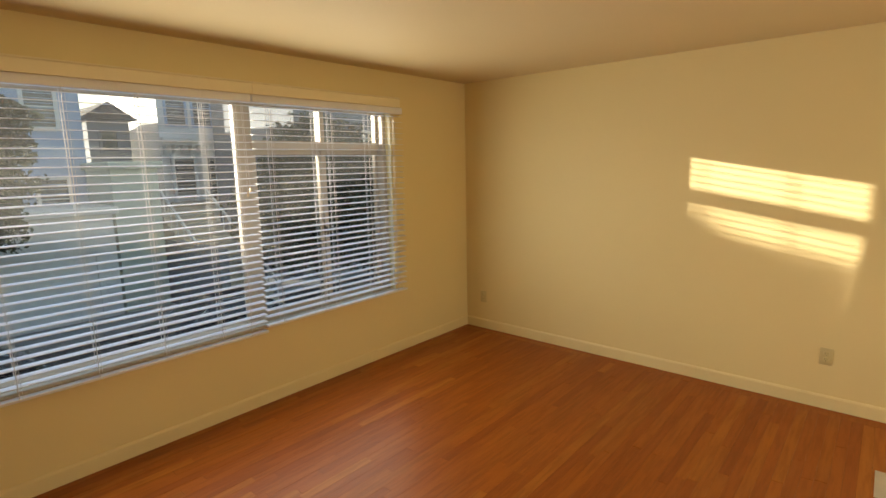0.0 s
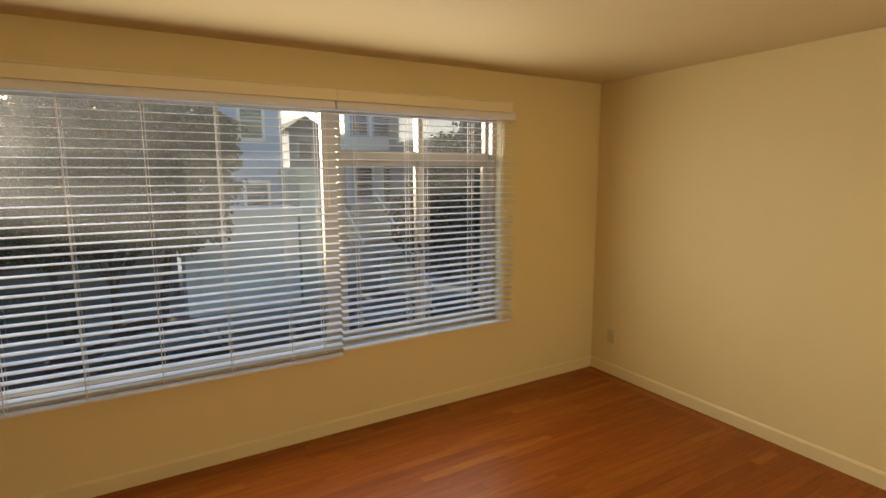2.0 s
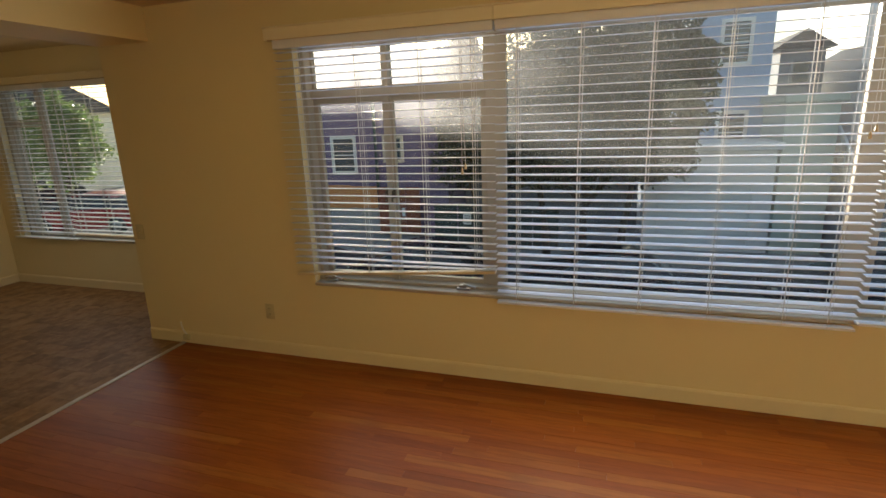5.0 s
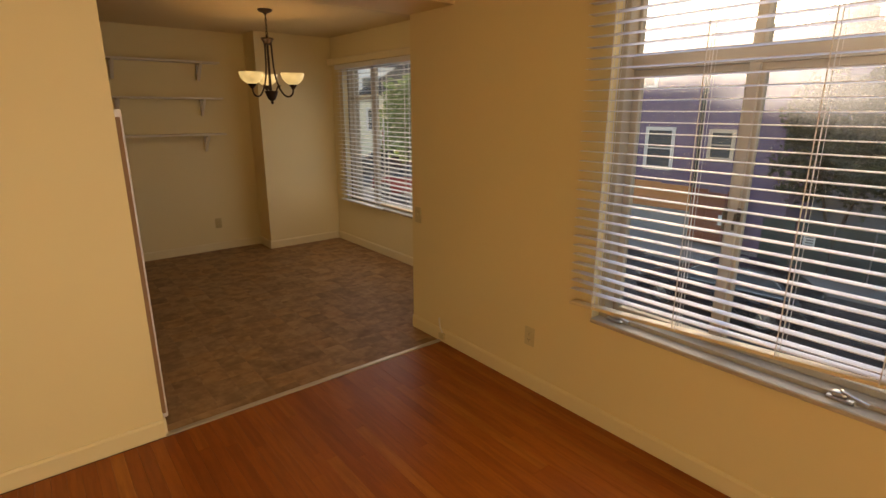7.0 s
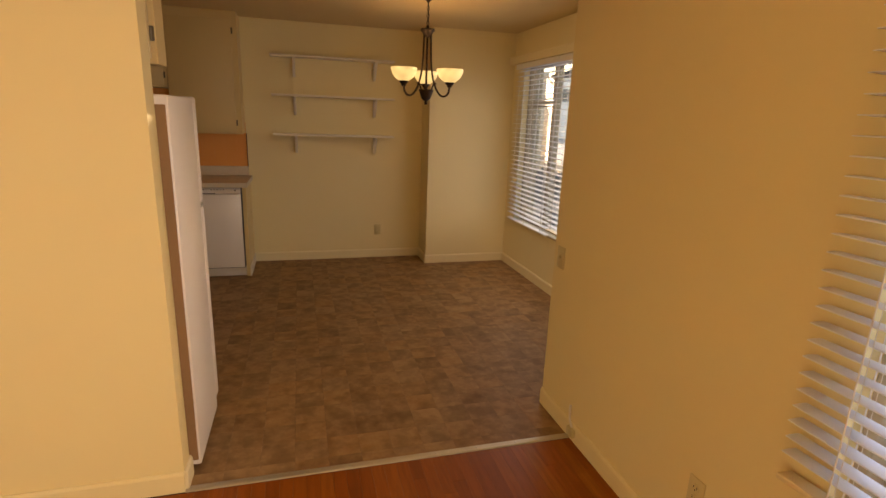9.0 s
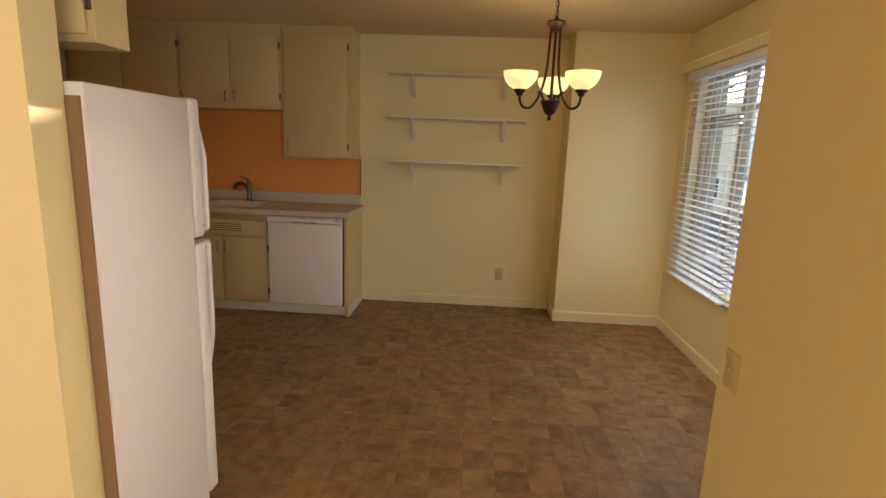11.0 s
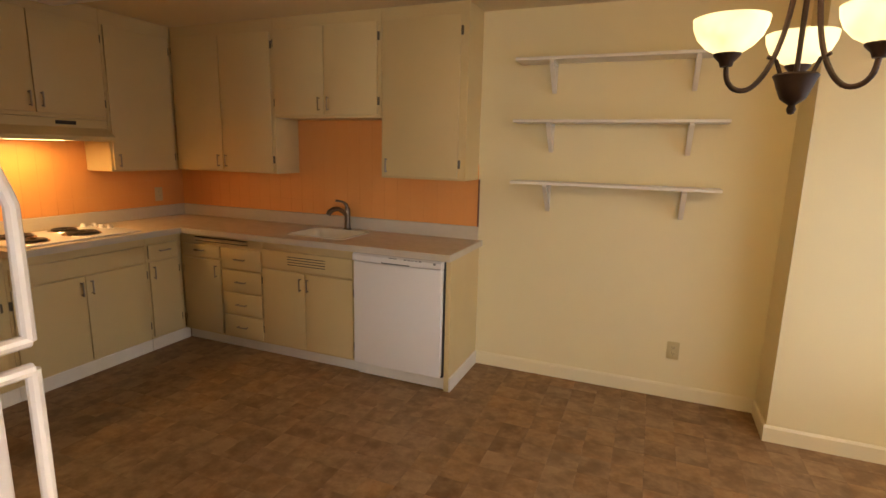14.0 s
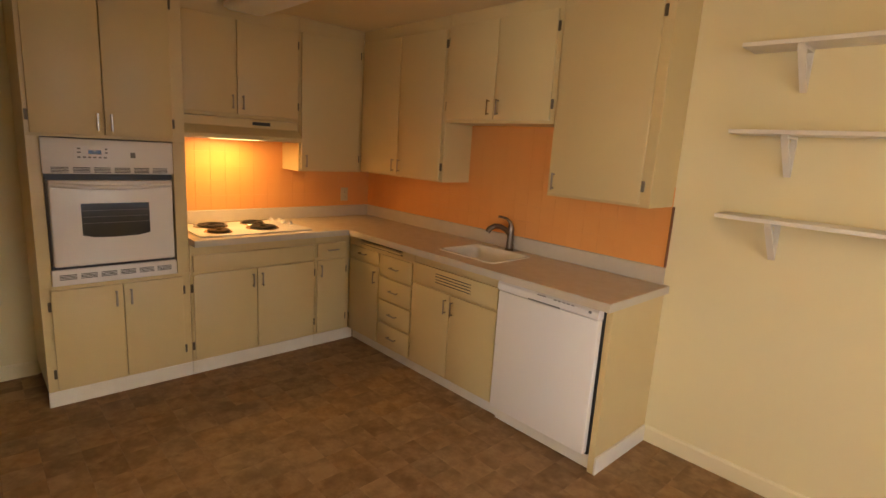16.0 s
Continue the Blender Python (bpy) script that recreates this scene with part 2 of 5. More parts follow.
M_STRIP = surface("aluminium_strip", (0.55, 0.50, 0.42), 0.35, 0.8, fine=200, bump=0.1, stretch=(6, 1, 1))
M_BULB = glowing("lit_alabaster_glass", (1.0, 0.77, 0.30), 0.16, (0.6, 0.5, 0.36))
M_HOODLAMP = glowing("lit_hood_lens", (1.0, 0.62, 0.2), 0.8)
M_LENS = surface("frosted_lamp_lens", (0.78, 0.75, 0.70), 0.4, fine=120, bump=0.02)
M_DISPLAY = surface("dark_display", (0.01, 0.012, 0.012), 0.1, fine=80, bump=0.0)
M_ASPHALT = surface("asphalt", (0.04, 0.041, 0.046), 0.75, second=(0.06, 0.06, 0.065), big=0.4, fine=40, bump=0.4)
# Side street: sunlight put into the base colour, paler than the asphalt.
M_SUNLIT_ROAD = surface("sunlit_pale_roadway", (0.24, 0.24, 0.245), 0.8, second=(0.17, 0.17, 0.175), big=0.4, fine=30, bump=0.3)
M_CONCRETE = surface("concrete_paving", (0.33, 0.33, 0.33), 0.8, second=(0.26, 0.26, 0.26), big=0.5, fine=30, bump=0.25)
M_STUCCO_O = surface("pale_outer_stucco", (0.55, 0.5, 0.42), 0.8, big=0.6, fine=60, bump=0.2)
M_PURPLE = surface("lavender_stucco", (0.20, 0.145, 0.25), 0.8, second=(0.165, 0.12, 0.21), big=0.4, fine=40, bump=0.2)
M_BLUE = surface("light_blue_siding", (0.36, 0.47, 0.66), 0.7, second=(0.32, 0.42, 0.6), big=0.4, fine=40, bump=0.15)
M_WHITE = surface("white_house_paint", (0.78, 0.79, 0.79), 0.6, second=(0.70, 0.71, 0.71), big=0.5, fine=40, bump=0.15)
M_MINT = surface("pale_green_stucco", (0.52, 0.60, 0.53), 0.7, second=(0.46, 0.54, 0.47), big=0.4, fine=40, bump=0.15)
M_TAN = surface("tan_stucco", (0.72, 0.60, 0.48), 0.8, second=(0.66, 0.54, 0.42), big=0.4, fine=40, bump=0.2)
M_CREAM = surface("cream_clapboard", (0.80, 0.78, 0.64), 0.6, second=(0.72, 0.70, 0.56), big=0.5, fine=40, bump=0.15)
M_PALE = surface("pale_step_paint", (0.62, 0.57, 0.48), 0.7, second=(0.5, 0.46, 0.4), big=0.6, fine=40, bump=0.15)
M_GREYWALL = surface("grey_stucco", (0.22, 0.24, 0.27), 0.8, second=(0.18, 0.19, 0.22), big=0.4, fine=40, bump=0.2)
M_ROOF = surface("dark_shingle", (0.06, 0.06, 0.065), 0.8, fine=20, bump=0.4)
M_BOARD = surface("orange_plywood", (0.68, 0.27, 0.085), 0.6, second=(0.56, 0.19, 0.06), big=2, fine=40, bump=0.2, stretch=(1, 1, 4))
M_GATE = surface("red_brown_planks", (0.30, 0.085, 0.04), 0.65, second=(0.20, 0.055, 0.03), big=2, fine=40, bump=0.2, stretch=(1, 1, 4))
M_BACK = surface("brown_fibreboard", (0.30, 0.17, 0.08), 0.7, fine=60, bump=0.1)
M_FENCE = surface("dark_green_fence", (0.035, 0.06, 0.055), 0.6, fine=40, bump=0.2)
M_BARK = surface("bark", (0.08, 0.06, 0.045), 0.9, fine=25, bump=0.6)
M_LEAF = leafy("olive_leaf", (0.038, 0.052, 0.027), (0.09, 0.105, 0.06))
M_LEAF2 = leafy("dark_leaf", (0.03, 0.045, 0.022), (0.06, 0.075, 0.035))
M_LEAF3 = leafy("bright_leaf", (0.12, 0.20, 0.05), (0.24, 0.32, 0.10))
M_CARDARK = surface("dark_car_paint", (0.012, 0.015, 0.025), 0.2, 0.3, fine=300, bump=0.0)
M_CARRED = surface("red_car_paint", (0.35, 0.02, 0.02), 0.25, 0.2, fine=300, bump=0.0)
M_CARGLASS = surface("car_glass", (0.02, 0.025, 0.03), 0.05, fine=50, bump=0.0)
M_TYRE = surface("tyre_rubber", (0.015, 0.015, 0.015), 0.8, fine=90, bump=0.2)
M_WINDARK = surface("dark_window_glass", (0.06, 0.075, 0.09), 0.08, fine=30, bump=0.0)
M_RED = surface("red_sign_paint", (0.6, 0.03, 0.03), 0.45, fine=90, bump=0.0)
M_YELLOW = surface("yellow_paint", (0.7, 0.45, 0.04), 0.5, fine=90, bump=0.0)


# ---- building helpers ----
def box(bm, lo, hi, bevel=0.0, segments=1):
    lo, hi = [min(a, b) for a, b in zip(lo, hi)], [max(a, b) for a, b in zip(lo, hi)]
    r = bmesh.ops.create_cube(bm, size=1.0)
    vs = r["verts"]
    for v in vs:
        v.co = Vector([(l + h) / 2 + c * (h - l) for l, h, c in zip(lo, hi, v.co)])
    if bevel:
        es = list({e for v in vs for e in v.link_edges})
        bmesh.ops.bevel(bm, geom=es, offset=bevel, segments=segments, affect="EDGES", profile=0.5)


def rod(bm, a, b, r, r2=None, n=12):
    a, b = Vector(a), Vector(b)
    d = b - a
    m = Matrix.Translation((a + b) / 2) @ d.to_track_quat("Z", "Y").to_matrix().to_4x4()
    bmesh.ops.create_cone(bm, cap_ends=True, segments=n, radius1=r, radius2=r if r2 is None else r2, depth=d.length, matrix=m)


def tube(bm, pts, r, n=8):
    """A round bar along points."""
    rings = []
    for i, p in enumerate(pts):
        p = Vector(p)
        t = (Vector(pts[min(i + 1, len(pts) - 1)]) - Vector(pts[max(i - 1, 0)])).normalized()
        q = t.to_track_quat("Z", "Y")
        rr = r[i] if isinstance(r, (list, tuple)) else r
        rings.append([bm.verts.new(p + q @ Vector((rr * math.cos(a), rr * math.sin(a), 0))) for a in [2 * math.pi * k / n for k in range(n)]])
    for s, e in zip(rings, rings[1:]):
        best = min(range(n), key=lambda k: sum((s[j].co - e[(j + k) % n].co).length_squared for j in range(n)))
        for j in range(n):
            bm.faces.new((s[j], s[(j + 1) % n], e[(j + 1 + best) % n], e[(j + best) % n]))
    bm.faces.new(rings[0][::-1])
    bm.faces.new(rings[-1])


def lathe(bm, profile, n=32, at=(0, 0, 0)):
    """A turned shape from (radius, height) pairs."""
    at = Vector(at)
    rings = []
    for r, z in profile:
        if r < 1e-5:
            rings.append([bm.verts.new(at + Vector((0, 0, z)))])
        else:
            rings.append([bm.verts.new(at + Vector((r * math.cos(2 * math.pi * k / n), r * math.sin(2 * math.pi * k / n), z))) for k in range(n)])
    for s, e in zip(rings, rings[1:]):
        for j in range(n):
            k = (j + 1) % n
            if len(s) == 1 and len(e) > 1:
                bm.faces.new((s[0], e[k], e[j]))
            elif len(e) == 1 and len(s) > 1:
                bm.faces.new((s[j], s[k], e[0]))
            elif len(s) > 1:
                bm.faces.new((s[j], s[k], e[k], e[j]))


def prism(bm, outline, lo, hi, axis="y"):
    """An outline of (a, b) pairs pushed along an axis from lo to hi."""
    def put(a, b, c):
        return {"x": (c, a, b), "y": (a, c, b), "z": (a, b, c)}[axis]
    s = [bm.verts.new(put(a, b, lo)) for a, b in outline]
    e = [bm.verts.new(put(a, b, hi)) for a, b in outline]
    n = len(outline)
    for i in range(n):
        bm.faces.new((s[i], s[(i + 1) % n], e[(i + 1) % n], e[i]))
    bm.faces.new(s[::-1])
    bm.faces.new(e)


def made(name, bm, mat, parent=None, m=None, smooth=False, label="", category="", kind="", group=""):
    bmesh.ops.recalc_face_normals(bm, faces=bm.faces)
    me = bpy.data.meshes.new(name)
    bm.to_mesh(me)
    bm.free()
    me.materials.append(mat)
    if smooth:
        me.shade_smooth()
        me.set_sharp_from_angle(angle=radians(35))
    ob = new(name, me)
    if parent is not None:
        ob.parent = parent
    if m is not None:
        ob.matrix_basis = m
    return tagged(ob, label, category, group, kind)


def boxes(name, items, mat, parent=None, bevel=0.0, **kw):
    bm = bmesh.new()
    for lo, hi in items:
        box(bm, lo, hi, bevel)
    return made(name, bm, mat, parent, **kw)


def base(name, m, label, category, group=""):
    return tagged(new_at(name, m), label, category, group)


def new_at(name, m):
    ob = new(name)
    ob.matrix_basis = m
    return ob


# ---- plan ----
WX, NY, EX, DY = -2.74, 4.565, 3.0, -2.1        # living room: west, north, east walls, divider
KW, KS, KE, KN = -3.66, -5.70, 1.88, -2.435     # kitchen: west, south, east walls, its north-west wall
CZ = 2.44
TH = 0.2
OPEN_X = -0.928                                 # east side of the opening between the rooms
WIN = (-0.86, 3.54, 0.57, 2.14)                 # living window: y0, y1, z0, z1
KWIN = (-5.10, -2.95, 0.53, 2.12)               # kitchen window
GZ = -3.7                                       # street level


# ---- structure ----
def wall_west(name, x0, x1, y0, y1, win, mat):
    a, b, c, d = win
    boxes(name, [((x0, y0, 0), (x1, a, CZ)), ((x0, b, 0), (x1, y1, CZ)), ((x0, a, 0), (x1, b, c)), ((x0, a, d), (x1, b, CZ))], mat, kind="structure", label="cream painted plaster wall with a wide window", category="wall")


wall_west("wall_west", WX - TH, WX, KN, NY + TH, WIN, M_WALL)
boxes("wall_north", [((WX, NY, 0), (EX + TH, NY + TH, CZ))], M_WALL, kind="structure", label="cream painted plaster wall", category="wall")
EWIN = (1.75, 4.05, 0.65, 2.1)                  # unseen east window, added to brighten the west wall
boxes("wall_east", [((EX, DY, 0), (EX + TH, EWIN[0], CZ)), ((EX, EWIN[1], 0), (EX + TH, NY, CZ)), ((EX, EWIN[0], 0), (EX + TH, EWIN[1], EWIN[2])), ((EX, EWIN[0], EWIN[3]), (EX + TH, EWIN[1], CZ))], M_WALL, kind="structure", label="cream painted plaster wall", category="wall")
boxes("wall_divider", [((OPEN_X, DY - 0.11, 0), (EX + TH, DY, CZ))], M_WALL, kind="structure", label="cream painted wall between living room and kitchen", category="wall")
boxes("beam", [((WX, KN, 2.222), (OPEN_X, -1.975, CZ))], M_WALL, kind="structure", label="cream painted beam over the opening", category="beam")
wall_west("wall_kitchen_west", KW - TH, KW, KS - TH, KN, KWIN, M_KWALL)
boxes("wall_kitchen_north", [((KW - TH, KN, 0), (WX - TH, KN + TH, CZ))], M_KWALL, kind="structure", label="pale painted kitchen wall", category="wall")
boxes("wall_south", [((KW, KS - TH, 0), (KE + TH, KS, CZ))], M_KWALL, kind="structure", label="pale yellow painted kitchen wall", category="wall")
boxes("wall_kitchen_east", [((KE, KS, 0), (KE + TH, DY - 0.11, CZ))], M_KWALL, kind="structure", label="pale yellow painted kitchen wall", category="wall")
boxes("chimney_breast", [((KW, KS, 0), (-2.748, -5.365, CZ))], M_KWALL, kind="structure", label="pale painted boxed-out wall corner", category="wall")
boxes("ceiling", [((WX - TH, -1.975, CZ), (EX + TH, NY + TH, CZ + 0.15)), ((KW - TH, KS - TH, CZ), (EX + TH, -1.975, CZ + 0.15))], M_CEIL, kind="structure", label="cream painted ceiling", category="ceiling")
floor = boxes("floor", [((WX, DY, -0.2), (EX, NY, -0.012))], M_SUB, kind="structure", label="orange oak strip floor with satin varnish", category="floor")
kfloor = boxes("floor_kitchen", [((KW, KS, -0.2), (KE, DY, -0.004))], M_SUB, kind="structure", label="brown stone-look vinyl tile floor", category="floor")


def skirting(name, runs, mat):
    """Baseboards: runs of (axis, wall place, from, to, side)."""
    bm = bmesh.new()
    for axis, w, a, b, s in runs:
        h, d = 0.092, 0.013
        prof = [(0, 0), (d, 0), (d, h - 0.012), (d * 0.5, h), (0, h)]
        if axis == "y":
            prism(bm, [(w + s * p, z) for p, z in prof], a, b, "y")
        else:
            prism(bm, [(w + s * p, z) for p, z in prof], a, b, "x")
    made(name, bm, mat, kind="structure", label="cream painted wooden baseboard", category="baseboard")


skirting("baseboard", [("y", WX, KN + 0.002, NY, 1), ("x", NY, WX + 0.013, EX, -1), ("x", DY, OPEN_X, EX, 1), ("y", EX, DY + 0.013, NY - 0.013, -1)], M_SKIRT)
skirting("baseboard_kitchen", [("y", KW, -5.352, KN, 1), ("x", -5.365, KW, -2.735, 1), ("y", -2.748, KS, -5.365, 1), ("x", KS, -2.735, -0.93, 1), ("y", KE, -3.2, DY - 0.11, -1), ("y", OPEN_X, DY - 0.11, DY, -1), ("x", KN, KW + 0.013, WX, -1)], M_TRIM)
bm = bmesh.new()
prism(bm, [(DY - 0.022, 0.0), (DY - 0.018, 0.005), (DY - 0.006, 0.007), (DY + 0.012, 0.005), (DY + 0.018, 0.0)], WX + 0.013, OPEN_X, "x")
strip = made("threshold_strip", bm, M_STRIP, kind="structure", label="metal carpet bar between oak and vinyl floors", category="threshold")
bm = bmesh.new()
for i in range(9):
    rod(bm, (WX + 0.1 + i * 0.205, DY, 0.005), (WX + 0.1 + i * 0.205, DY, 0.0085), 0.005, n=8)
made("screw", bm, M_STEEL, strip)


def window(name, x_in, win, posts, units, glass_x, label, stile=0.02):
    """A built-in window in a west wall. posts: y spans between units; units: (y0, y1, mullion or None, transom z or None)."""
    y0, y1, z0, z1 = win
    root = tagged(new(name), label, "window", kind="structure")
    fr = [((x_in - TH, y0, z0), (x_in - 0.06, y0 + 0.035, z1)), ((x_in - TH, y1 - 0.035, z0), (x_in - 0.06, y1, z1)),
          ((x_in - TH, y0 + 0.035, z1 - 0.035), (x_in - 0.06, y1 - 0.035, z1)), ((x_in - TH, y0 + 0.035, z0), (x_in - 0.06, y1 - 0.035, z0 + 0.03))]
    for a, b in posts:
        fr.append(((x_in - 0.165, a, z0 + 0.03), (x_in - 0.115, b, z1 - 0.035)))
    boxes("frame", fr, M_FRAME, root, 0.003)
    boxes("sill", [((x_in - 0.06, y0 + 0.002, z0 - 0.012), (x_in + 0.018, y1 - 0.002, z0 + 0.012))], M_FRAME, root, 0.005)
    panes, sash = [], []
    for a, b, mull, tz in units:
        cells = []
        ys = [a, b] if mull is None else [a, mull, b]
        if tz is None:
            cells = [(a, b, z0 + 0.03, z1 - 0.035)]
        else:
            sash.append(((glass_x - 0.035, a, tz - 0.028 * (1 if stile else 0.5)), (glass_x + 0.045, b, tz + 0.028 * (1 if stile else 0.5))))
            for s, t in zip(ys, ys[1:]):
                cells += [(s, t, z0 + 0.03, tz - 0.028), (s, t, tz + 0.028, z1 - 0.035)]
        if mull is not None:
            sash.append(((glass_x - 0.034, mull - 0.02, z0 + 0.03), (glass_x + 0.04, mull + 0.02, z1 - 0.035)))
        for s, t, lo, hi in cells:
            w = 0.0 if tz is None else (0.03 if hi < (tz or 9) and stile > 0 else 0.012)
            if w:
                sash += [((glass_x - 0.02, s, lo), (glass_x + 0.02, s + w + stile, hi)), ((glass_x - 0.02, t - w - stile, lo), (glass_x + 0.02, t, hi)),
                         ((glass_x - 0.019, s, lo), (glass_x + 0.019, t, lo + w)), ((glass_x - 0.019, s, hi - w), (glass_x + 0.019, t, hi))]
            panes.append(((glass_x - 0.002, s + 0.004, lo + 0.004), (glass_x + 0.002, t - 0.004, hi - 0.004)))
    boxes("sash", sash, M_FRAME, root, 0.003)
    for p in panes:
        g = boxes("pane", [p], M_PANE, root)
        g.visible_shadow = False
    return root


W1 = window("window_1", WX, WIN, [(0.335, 0.455), (2.215, 2.33)], [(-0.825, 0.335, -0.30, 1.822), (0.455, 2.215, None, None), (2.33, 3.505, 2.925, 1.822)], -2.89, "wide painted window with two casement pairs and a fixed pane", 0.004)
W2 = window("window_2", KW, KWIN, [(-4.62, -4.57)], [(KWIN[0] + 0.035, -4.62, None, 1.745), (-4.57, KWIN[1] - 0.035, None, None)], KW - 0.12, "painted kitchen window with a casement beside a wide pane", 0.0)


# Window out of view, added to hold the east fill lamp.
W3 = tagged(new("window_3"), "unseen window added in the east wall for fill light", "window", kind="structure")
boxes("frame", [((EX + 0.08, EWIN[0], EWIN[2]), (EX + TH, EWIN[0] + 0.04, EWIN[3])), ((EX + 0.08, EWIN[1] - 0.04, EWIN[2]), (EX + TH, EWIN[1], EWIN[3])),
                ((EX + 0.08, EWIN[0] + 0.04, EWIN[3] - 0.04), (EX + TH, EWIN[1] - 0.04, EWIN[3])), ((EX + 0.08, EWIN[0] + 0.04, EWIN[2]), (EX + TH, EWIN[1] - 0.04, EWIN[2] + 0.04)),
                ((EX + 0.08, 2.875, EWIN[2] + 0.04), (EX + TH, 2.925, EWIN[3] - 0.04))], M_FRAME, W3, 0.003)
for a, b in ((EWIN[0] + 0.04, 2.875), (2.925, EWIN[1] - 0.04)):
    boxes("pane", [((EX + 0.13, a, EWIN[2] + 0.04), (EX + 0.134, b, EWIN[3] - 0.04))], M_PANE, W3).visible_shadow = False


def crank(m):
    """A casement winder: base, cover and folded handle."""
    root = base("window_crank", m, "grey metal casement window crank on the sill", "window crank", "casement cranks")
    bm = bmesh.new()
    box(bm, (-0.035, -0.045, 0), (0.03, 0.045, 0.012), 0.004)
    box(bm, (-0.02, -0.03, 0.012), (0.02, 0.02, 0.03), 0.007, 2)
    made("gear_cover", bm, M_STEEL, root, smooth=True)
    bm = bmesh.new()
    tube(bm, [(0.0, 0.0, 0.032), (0.02, 0.01, 0.036), (0.03, 0.05, 0.03), (0.03, 0.085, 0.022)], [0.008, 0.007, 0.006, 0.009])
    made("handle", bm, M_STEEL, root, smooth=True)
    return root


c0 = crank(pose(-2.80, -0.755, 0.582, 0, 0, 0))
for yy in (0.19,):
    copy_thing(c0, pose(-2.80, yy, 0.582))


def latch(m):
    root = base("window_latch", m, "dark bronze casement latch", "window latch", "casement latches")
    bm = bmesh.new()
    for s in (-1, 1):
        box(bm, (0, s * 0.026 - 0.009, -0.035), (0.008, s * 0.026 + 0.009, 0.035), 0.003)
        tube(bm, [(0.012, s * 0.026, 0.0), (0.025, s * 0.024, 0.012), (0.03, s * 0.02, -0.03), (0.028, s * 0.02, -0.055)], [0.007, 0.006, 0.005, 0.006])
    made("lever", bm, M_HINGE, root, smooth=True)
    return root


l0 = latch(pose(-2.848, -0.30, 1.19))
copy_thing(l0, pose(-2.848, 2.925, 1.19))


def slat_mesh(width, length):
    """A thin crowned slat along y."""
    bm = bmesh.new()
    prof = []
    for i in range(5):
        u = -width / 2 + width * i / 4
        prof.append((u, 0.0015 * (1 - (2 * u / width) ** 2)))
    out = prof + [(u, z - 0.0028) for u, z in reversed(prof)]
    prism(bm, out, 0, length, "y")
    bmesh.ops.recalc_face_normals(bm, faces=bm.faces)
    me = bpy.data.meshes.new("slat")
    bm.to_mesh(me)
    bm.free()
    me.materials.append(M_SLAT)
    return me


def blind(x, y0, y1, top, bot0, bot1, cords, label, gather=0, tilt=4.5, wand=None):
    """A horizontal slat blind; its bottom rail runs from bot0 at y0 to bot1 at y1."""
    root = base("window_blind", pose(x, y0, top), label, "window blind", "window blinds")
    L = y1 - y0
    boxes("headrail", [((-0.025, 0.004, -0.05), (0.028, L - 0.004, 0.0))], M_SLAT, root, 0.002)
    me = slat_mesh(0.05, L)
    pitch, h0, h1 = 0.0465, top - bot0, top - bot1
    n = int((max(h0, h1) - 0.06) / pitch)
    if not gather:
        n = round((h0 - 0.09) / pitch)
        pitch = (h0 - 0.09) / n
    for i in range(n):
        d = 0.07 + i * pitch
        fa, fb = (min(d, h0 - 0.012 - 0.0032 * (n - i)), min(d, h1 - 0.012 - 0.0032 * (n - i))) if gather else (d, d)
        ob = new("slat", me)
        ob.parent = root
        wob = random.uniform(-1, 1)
        ob.matrix_basis = Matrix.Translation((random.uniform(-0.001, 0.001), random.uniform(-0.003, 0.003), -fa)) @ Matrix.Rotation(math.atan2(fa - fb, L), 4, "X") @ Matrix.Rotation(radians(tilt + wob * 1.2), 4, "Y")
    bm = bmesh.new()
    box(bm, (-0.026, 0, -0.008), (0.026, L, 0.008), 0.004, 2)
    made("bottom_rail", bm, M_RAIL if gather else M_SLAT, root, Matrix.Translation((0, 0, -h0)) @ Matrix.Rotation(math.atan2(h0 - h1, L), 4, "X"), label="cream bottom rail")
    bm = bmesh.new()
    for c in cords:
        hh = h0 + (h1 - h0) * c / L
        for dx in (-0.0275, 0.0275):
            rod(bm, (dx, c, -0.04), (dx, c, -hh), 0.0021, n=5)
            rod(bm, (dx, c + 0.014, -0.04), (dx, c + 0.014, -hh), 0.0009, n=5)
    made("ladder_cord", bm, M_CORD, root)
    if wand:
        wy, wl = wand
        bm = bmesh.new()
        for k in range(2):
            tube(bm, [(0.045, wy + 0.01 * k, -0.04), (0.047, wy + 0.012 * k, -wl * 0.6), (0.046, wy + 0.02 * k, -wl + 0.03 * k)], 0.0014, 6)
        made("pull_cord", bm, M_CORD, root)
        bm = bmesh.new()
        for k in range(2):
            lathe(bm, [(0, 0.0), (0.004, -0.004), (0.009, -0.03), (0.007, -0.036), (0, -0.036)], 10, (0.046, wy + 0.02 * k, -wl + 0.03 * k))
        made("tassel", bm, M_RAIL, root, label="wooden cord tassel")
    return root


BX = WX + 0.038
blind(BX, -0.96, 0.425, 2.145, 0.648, 0.738, [0.14, 0.55, 0.95, 1.26], "white slat blind hanging crooked over a casement window", 1, -2.0, wand=(1.2, 0.78))
blind(BX, 0.43, 2.255, 2.145, 0.552, 0.545, [0.12, 0.45, 0.80, 1.15, 1.50, 1.70], "white slat blind lowered over the fixed window pane", wand=(1.74, 0.62))
blind(BX, 2.26, 3.63, 2.145, 0.578, 0.578, [0.12, 0.48, 0.62, 0.98, 1.25], "white slat blind lowered over a casement window")
blind(KW + 0.036, -5.17, -4.25, 2.115, 0.545, 0.545, [0.1, 0.45, 0.82], "white slat blind over the kitchen window", 0, 1.0)
